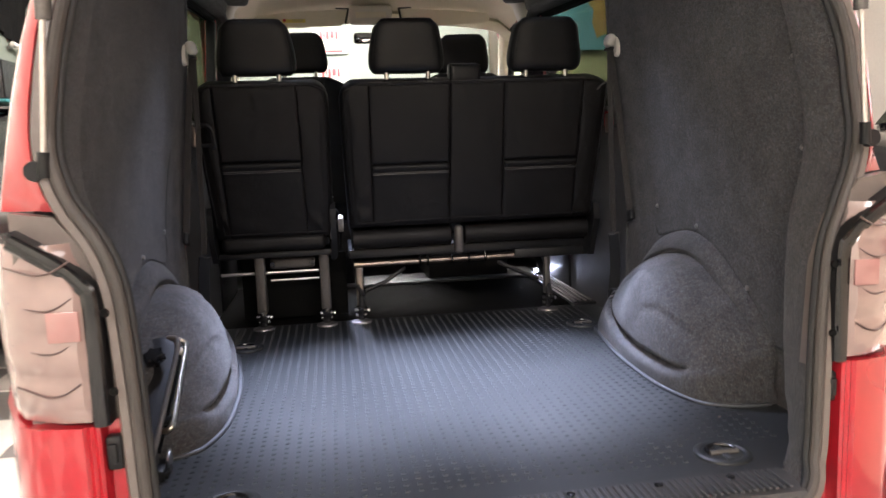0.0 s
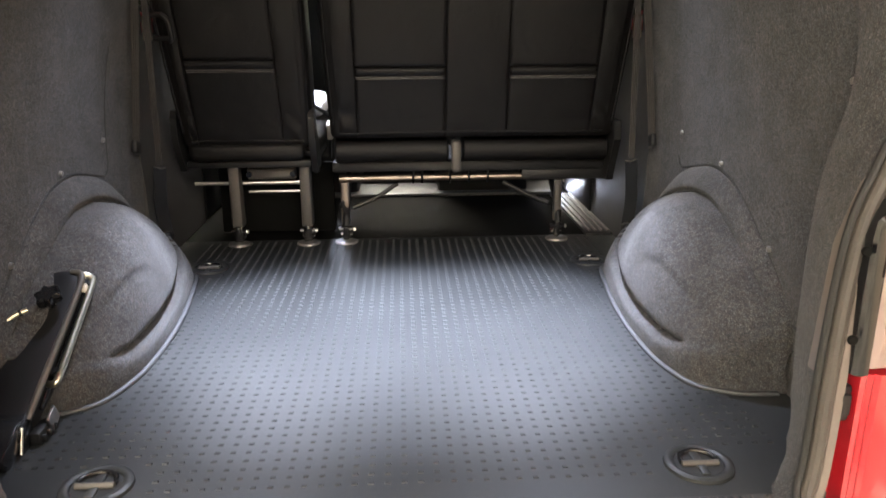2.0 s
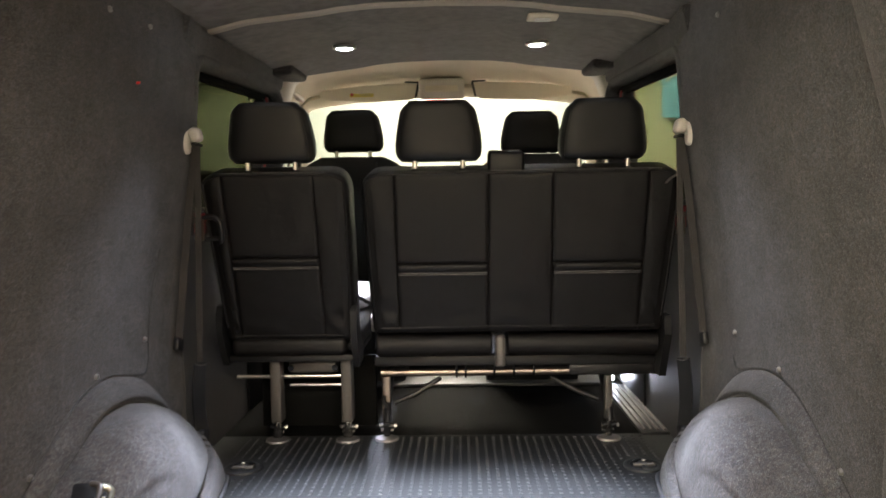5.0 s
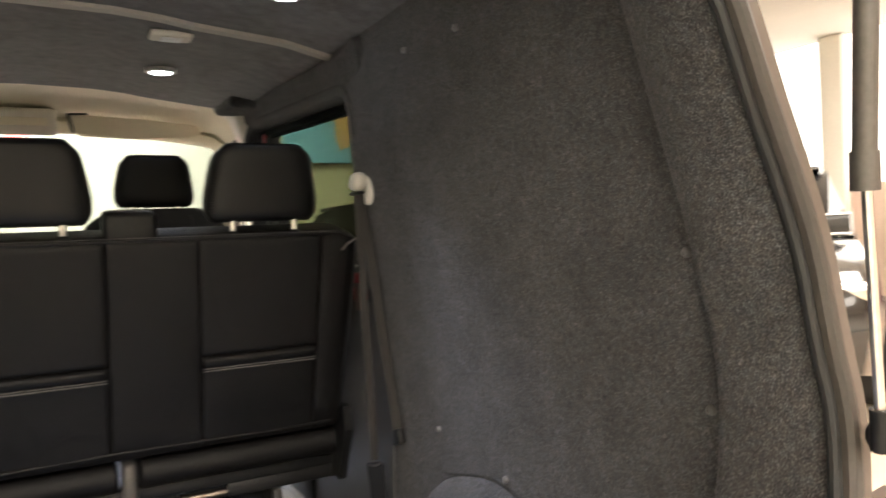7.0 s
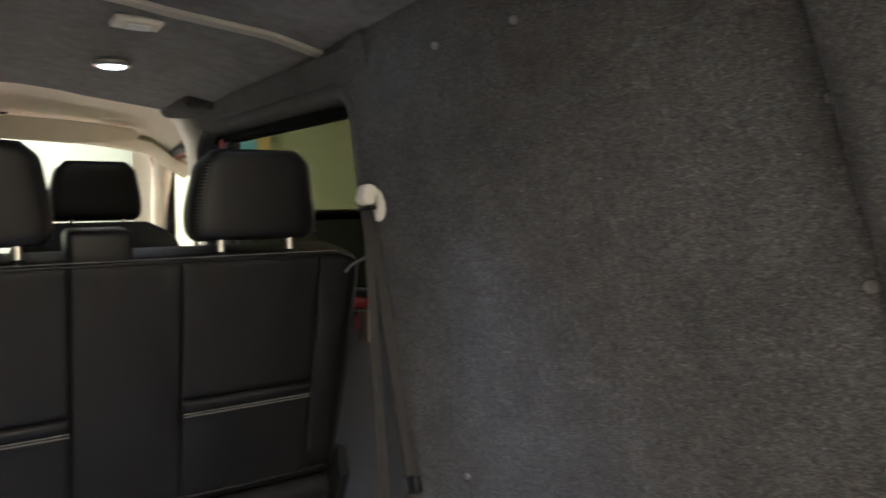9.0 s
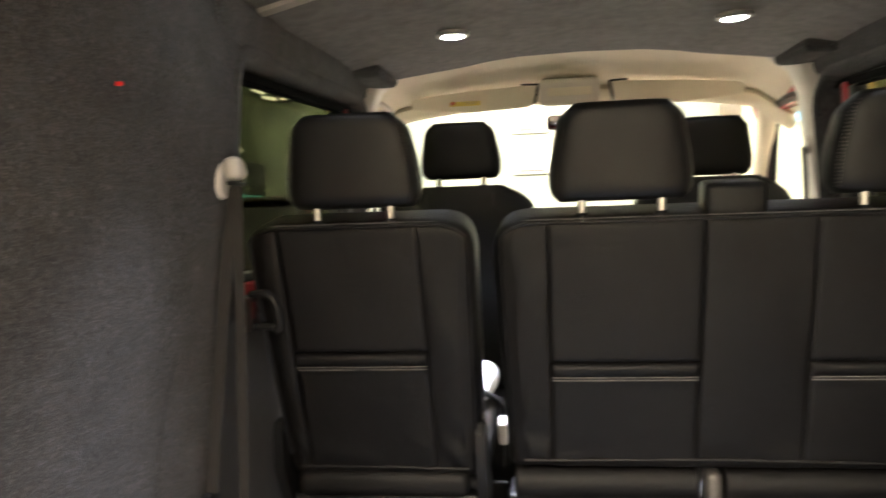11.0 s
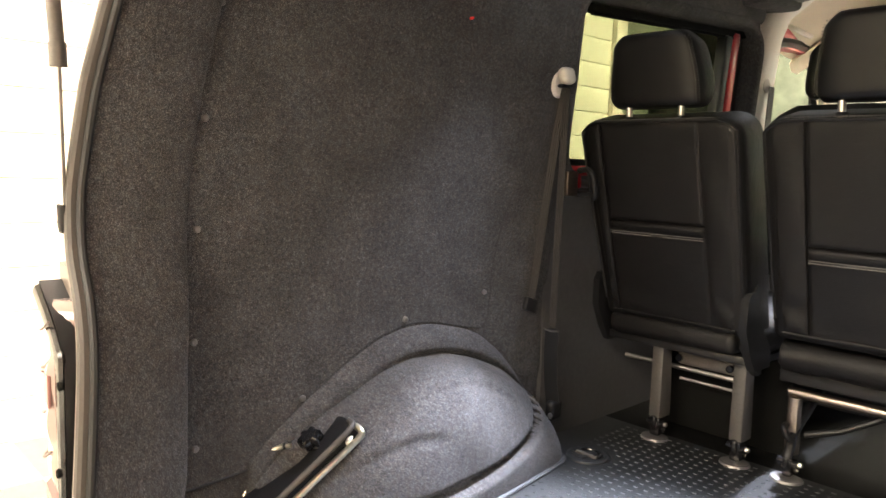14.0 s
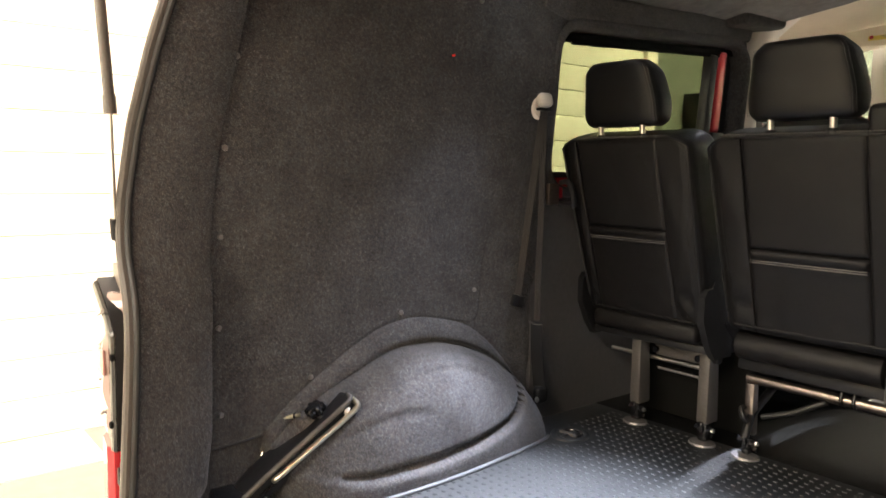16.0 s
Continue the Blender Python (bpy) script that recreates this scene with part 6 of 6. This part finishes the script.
# posters ahead of the windscreen
for z in (2.57, 2.12):
    poster = thing("poster", (-0.20, 7.88, z - 0.16), "white poster with a red print on the far panel", "poster", "posters")
    bm = bmesh.new()
    box(bm, (-0.20, 7.88, z), (0.42, 0.01, 0.32), 0.001)
    part("sheet", bm, POSTERPAPER, poster)
    bm = bmesh.new()
    for k, (px, pw, ph) in enumerate(((-0.30, 0.03, 0.10), (-0.262, 0.02, 0.07), (-0.222, 0.035, 0.10), (-0.166, 0.045, 0.085), (-0.112, 0.03, 0.10))):
        box(bm, (px, 7.872, z + 0.068 + 0.008 * (k % 2)), (pw, 0.004, ph), 0.001)
    box(bm, (-0.20, 7.872, z - 0.124), (0.30, 0.004, 0.022), 0.001)
    part("print", bm, POSTERRED, poster, "red printed shapes")
    bm = bmesh.new()
    box(bm, (-0.21, 7.872, z - 0.05), (0.20, 0.004, 0.074), 0.01)
    part("picture", bm, STRIP, poster, "pale van-shaped print")
panel = thing("display_panel", (-0.3, 7.96, 0), "tall pale grey display panel ahead of the van", "display panel")
bm = bmesh.new()
box(bm, (-0.3, 7.96, 1.6), (4.2, 0.12, 3.2), 0.02)
part("board", bm, DISPLAYGREY, panel)

# partitions either side of the display panel; the dark one is an added backdrop
for name, c, sz, m, label in (("wall_partition", (4.2, 8.1, 1.9), (4.2, 0.1, 3.8), PALEOLIVE, "pale olive partition wall behind the banner"), ("wall_partition", (-3.15, 7.3, 1.8), (1.6, 0.1, 3.6), DARKBOARD, "dark partition added as a backdrop for the dark left window"),
                              ("wall_partition", (-3.32, 6.1, 1.9), (0.1, 2.0, 3.8), GREENGREY, "grey-green wall beside the garage door")):
    bm = bmesh.new()
    box(bm, c, sz, 0.004)
    structure(name, bm, m, label, "wall")

# banner seen through the side window
banner = thing("banner", (3.08, 7.95, 2.47), "sky blue hanging banner with white stripes", "banner")
bm = bmesh.new()
box(bm, (2.96, 7.95, 2.89), (0.84, 0.02, 0.96), 0.002)
part("cloth", bm, BLUE, banner)
for k in range(3):
    bm = bmesh.new()
    ribbon(bm, smooth_path([(2.58, 7.935, 2.84 + 0.13 * k), (2.70, 7.935, 2.92 + 0.10 * k), (2.82, 7.935, 2.90 + 0.12 * k), (2.95, 7.935, 3.00 + 0.08 * k)], 5), 0.03, 0.004, Vector((0, 0, 1)))
    part("stripe", bm, WHITE, banner, "white stripe")
bm = bmesh.new()
prism(bm, [(3.24, 7.936, 2.55), (3.18, 7.936, 2.75), (3.20, 7.936, 2.90), (3.09, 7.936, 3.05), (3.17, 7.936, 3.30), (3.37, 7.936, 3.34), (3.37, 7.936, 2.62)], (0, 0, 0), (0, -0.004, 0))
part("disc", bm, ORANGE, banner, "sand-coloured printed shape")


for x in (2.60, 3.34):
    bm = bmesh.new()
    tube(bm, [(x, 7.95, 3.36), (x, 7.95, 4.0)], 0.004, 6)
    part("cord", bm, WHITE, banner, "white hanging cord")

# tall shop window with daylight behind it, beyond the parked car
shop = thing("shop_window", (9.86, 7.0, 0.9), "tall shop window with white daylight behind it", "window", kind="structure")
bm = bmesh.new()
box(bm, (9.88, 6.3, 2.95), (0.02, 4.6, 2.06), 0)
part("daylight", bm, mat("white_daylight", (1, 1, 1), 0.5, emit=(1, 0.98, 0.95, 2.2)), shop, "white daylight outside")
for y in (3.87, 5.85, 8.6):
    bm = bmesh.new()
    box(bm, (9.80, y, 2.0), (0.14, 0.34, 3.98), 0.01)
    part("pier", bm, WALLPAINT, shop, "cream painted pier")

# parked cars
def parked_car(x, y, turn, paint, label, size=1.0):
    car = thing("parked_car", (x, y, 0), label, "car", "parked cars")
    m = Matrix.Translation((x, y, 0)) @ Matrix.Rotation(radians(turn), 4, "Z") @ Matrix.Scale(size, 4)
    def add(name, bm, material, parent=None, lab=""):
        bmesh.ops.transform(bm, matrix=m, verts=bm.verts)
        return part(name, bm, material, parent or car, lab, 50)
    bm = bmesh.new()
    rings = []
    for yy, zlo, zhi, w in ((-2.15, 0.38, 0.62, 0.62), (-2.10, 0.30, 0.74, 0.78), (-1.9, 0.26, 0.84, 0.86), (-1.3, 0.24, 0.93, 0.90), (-0.8, 0.24, 0.99, 0.91), (0.8, 0.24, 1.00, 0.91), (1.6, 0.26, 0.98, 0.90), (2.05, 0.30, 0.92, 0.84), (2.15, 0.40, 0.80, 0.70)):
        rings.append([(-w, yy, (zlo + zhi) / 2), (-w * 0.97, yy, zhi - 0.10), (-w * 0.86, yy, zhi - 0.02), (-w * 0.4, yy, zhi + 0.015), (w * 0.4, yy, zhi + 0.015), (w * 0.86, yy, zhi - 0.02), (w * 0.97, yy, zhi - 0.10), (w, yy, (zlo + zhi) / 2), (w * 0.95, yy, zlo), (-w * 0.95, yy, zlo)])
    loft(bm, rings)
    add("body", bm, paint)
    bm = bmesh.new()
    loft(bm, [[(-w, yy, z0), (-w * 0.80, yy, z1), (w * 0.80, yy, z1), (w, yy, z0)] for yy, z0, z1, w in ((-0.85, 0.97, 1.0, 0.80), (-0.25, 0.97, 1.40, 0.82), (0.3, 0.97, 1.47, 0.82), (1.0, 0.97, 1.42, 0.80), (1.7, 0.97, 1.02, 0.74))])
    add("cabin_glass", bm, MATBLACK if paint is DULLBLACK else GLOSSBLACK if paint is CARBLACK else CLEARGLASS)
    bm = bmesh.new()
    box(bm, (0, 0.40, 1.465), (1.22, 1.15, 0.03), 0.012)
    add("roof", bm, paint)
    for sx in (-1, 1):
        bm = bmesh.new()
        box(bm, (sx * 0.62, -2.02, 0.70), (0.36, 0.16, 0.13), 0.05, Matrix.Rotation(radians(sx * 18), 4, "Z"), 3)
        add("headlight", bm, STEEL, None, "clear headlight")
        for yy in (-1.35, 1.35):
            bm = bmesh.new()
            lathe(bm, (sx * 0.80, yy, 0.32), [(0.19, -0.10), (0.31, -0.10), (0.32, 0.0), (0.31, 0.10), (0.19, 0.10)], 28, "x")
            tyre = add("wheel", bm, TYRE, None, "black tyre")
            bm = bmesh.new()
            lathe(bm, (sx * 0.80, yy, 0.32), [(0.0001, -0.08), (0.19, -0.09), (0.19, 0.09), (0.0001, 0.08)], 24, "x")
            add("rim", bm, STEEL, tyre, "silver rim")
    for k in range(4):
        bm = bmesh.new()
        box(bm, (0, -2.14, 0.46 + 0.05 * k), (0.80, 0.03, 0.012), 0.003)
        add("grille_bar", bm, STEEL)
    bm = bmesh.new()
    box(bm, (0, -2.165, 0.42), (0.52, 0.012, 0.11), 0.002)
    add("plate", bm, WHITE, None, "pale plate with dark bars")
    return car, m


_, cm = parked_car(6.47, 4.78, -54.7, CARBLACK, "tall black car with a sale board behind its windscreen", 1.33)
parked_car(-2.3, 5.2, 0, CARBLACK, "black car parked on the garage door side of the van", 1.15)
parked_car(3.15, 5.2, 0, DULLBLACK, "black car parked alongside the van", 1.2)
parked_car(5.0, 7.35, 84, mat("silver_car_paint", (0.45, 0.45, 0.44), 0.25, 0.6, 40, 0.05, coat=0.8), "silver car parked near the far wall")
board = thing("sale_board", tuple(cm @ Vector((0, -0.90, 1.02))), "black board with a white letter on the car's bonnet edge", "sign")
bm = bmesh.new()
box(bm, (0.29, -0.92, 1.055), (0.94, 0.02, 0.13), 0.004)
bmesh.ops.transform(bm, matrix=cm, verts=bm.verts)
part("panel", bm, GLOSSBLACK, board)
for c, d in (((0.29, -0.932, 1.118), (0.96, 0.008, 0.014)), ((0.29, -0.932, 0.992), (0.96, 0.008, 0.014)), ((0.765, -0.932, 1.055), (0.014, 0.008, 0.126)), ((-0.185, -0.932, 1.055), (0.014, 0.008, 0.126))):
    bm = bmesh.new()
    box(bm, c, d, 0.002)
    bmesh.ops.transform(bm, matrix=cm, verts=bm.verts)
    part("border", bm, WHITE, board, "white border")
font = bpy.data.curves.new("letter", "FONT")
font.body, font.size, font.extrude, font.align_x, font.align_y = "D", 0.125, 0.002, "CENTER", "CENTER"
letter = new("letter", font)
letter.data.materials.append(WHITE)
letter.parent = board
letter.matrix_world = cm @ pose(0.64, -0.936, 1.055, 90, 0, 0) @ Matrix.Diagonal((1.5, 1, 1, 1))

# planter with a shrub
planter = thing("potted_shrub", (6.70, 2.00, 0), "leafy green shrub in a white square planter", "potted plant")
bm = bmesh.new()
loft(bm, [[(6.70 + a * w, 2.00 + b * w, z) for a, b in ((-1, -1), (1, -1), (1, 1), (-1, 1))] for z, w in ((0.0, 0.24), (0.9, 0.34), (0.93, 0.36), (0.97, 0.36), (0.97, 0.31), (0.90, 0.30))])
part("planter", bm, WHITE, planter, "white planter")
rnd = random.Random(4)
for k in range(9):
    bm = bmesh.new()
    a = rnd.random() * 6.28
    tube(bm, smooth_path([(6.70, 2.00, 0.9), (6.70 + 0.1 * math.cos(a), 2.00 + 0.1 * math.sin(a), 1.2), (6.70 + 0.28 * math.cos(a), 2.00 + 0.28 * math.sin(a), 2.00 + 0.2 * rnd.random())], 4), [0.012 - 0.0009 * i for i in range(9)], 6)
    part("stem", bm, BARK, planter, "brown stem")
bm = bmesh.new()
for k in range(520):
    a, e, r = rnd.random() * 6.28, rnd.uniform(-0.7, 1.4), rnd.uniform(0.18, 0.45)
    c = Vector((6.70 + r * math.cos(a) * math.cos(e), 2.00 + r * math.sin(a) * math.cos(e), 1.50 + 0.95 * r * math.sin(e)))
    q = Euler((rnd.uniform(-0.9, 0.9), rnd.uniform(-0.9, 0.9), rnd.random() * 6.28)).to_matrix()
    l, w = rnd.uniform(0.05, 0.09), rnd.uniform(0.018, 0.03)
    v = [bm.verts.new(c + q @ Vector(p)) for p in ((0, 0, 0), (w, l * 0.45, 0.006), (0, l, -0.008), (-w, l * 0.45, 0.006))]
    bm.faces.new(v)
part("leaves", bm, LEAF, planter, "green leaves")

# maroon panel and shop window on the east side
bm = bmesh.new()
box(bm, (9.85, 1.35, 1.55), (0.12, 4.7, 1.4), 0.01)
structure("trim_maroon_panel", bm, MAROON, "maroon wall panel", "wall panel")
bm = bmesh.new()
box(bm, (9.83, 1.05, 3.18), (0.10, 5.2, 0.36), 0.02)
structure("trim_white_band", bm, WALLPAINT, "white painted band on the wall", "trim")
# stand-ins for unidentified shapes on the grey-green wall beside the garage door
cabinet = thing("wall_cabinet", (-3.13, 6.4, 1.79), "long black box with a teal lower edge, standing in for a dark shape", "cabinet")
bm = bmesh.new()
box(bm, (-3.15, 6.4, 1.97), (0.22, 1.76, 0.34), 0.008)
part("body", bm, GLOSSBLACK, cabinet)
for k in range(4):
    bm = bmesh.new()
    box(bm, (-3.032, 5.74 + 0.44 * k, 1.97), (0.016, 0.43, 0.325), 0.004)
    front = part("door", bm, GLOSSBLACK, cabinet)
    bm = bmesh.new()
    box(bm, (-3.018, 5.90 + 0.44 * k, 1.86), (0.012, 0.08, 0.012), 0.003)
    part("handle", bm, STEEL, front, "steel handle")
bm = bmesh.new()
box(bm, (-3.14, 6.4, 1.785), (0.235, 1.78, 0.028), 0.006)
part("edge", bm, TEAL, cabinet, "teal edge strip")
cloth = thing("dark_stand_in", (-3.24, 6.5, 2.44), "black folded sheet standing in for an unidentified dark shape", "cloth")
bm = bmesh.new()
rows = []
for k in range(33):
    f = k / 32
    y = 6.02 + 1.0 * f
    low = 2.50 - 0.10 * math.sin(math.pi * min(1, f * 1.15)) + 0.55 * sstep(0.6, 1.0, f)
    rows.append([(-3.245 + 0.022 * math.sin(y * 33) * (0.4 + 0.6 * j / 6), y, 3.45 + (low - 3.45) * j / 6) for j in range(7)] + [(-3.262, y, low + (3.45 - low) * j / 6) for j in range(7)])
loft(bm, rows)
part("folds", bm, MATBLACK, cloth, "", 60)
bm = bmesh.new()
tube(bm, [(-3.23, 5.95, 3.455), (-3.23, 7.1, 3.455)], 0.012, 10)
part("rail", bm, STEEL, cloth, "steel rail")
brace = thing("wall_bracket", (-3.22, 6.7, 2.27), "pale steel tube fixed along the grey-green wall", "bracket")
bm = bmesh.new()
tube(bm, [(-3.20, 6.25, 2.37), (-3.20, 7.05, 2.27)], 0.022, 10)
part("tube", bm, CREAMPLASTIC, brace)
for y, z in ((6.35, 2.357), (6.95, 2.282)):
    bm = bmesh.new()
    box(bm, (-3.235, y, z), (0.075, 0.03, 0.05), 0.004)
    part("clamp", bm, STEEL, brace, "steel clamp")
# small glowing bars added for lamp reflections in the side window
for x, z, turn in ((-3.06, 3.03, 8), (-3.06, 2.91, 20), (-2.94, 2.83, 12), (-2.74, 2.82, 0)):
    strip = thing("lamp_glint", (x, 7.24, z), "short glowing bar standing in for a lamp reflected in the window", "strip lamp", "strip lamps")
    bm = bmesh.new()
    box(bm, (x, 7.235, z), (0.17, 0.028, 0.05), 0.006, Matrix.Rotation(radians(turn), 4, "Y"))
    part("housing", bm, STEEL, strip)
    bm = bmesh.new()
    box(bm, (x, 7.217, z), (0.15, 0.008, 0.03), 0.003, Matrix.Rotation(radians(turn), 4, "Y"))
    part("diffuser", bm, LIGHTPANEL, strip, "glowing face")
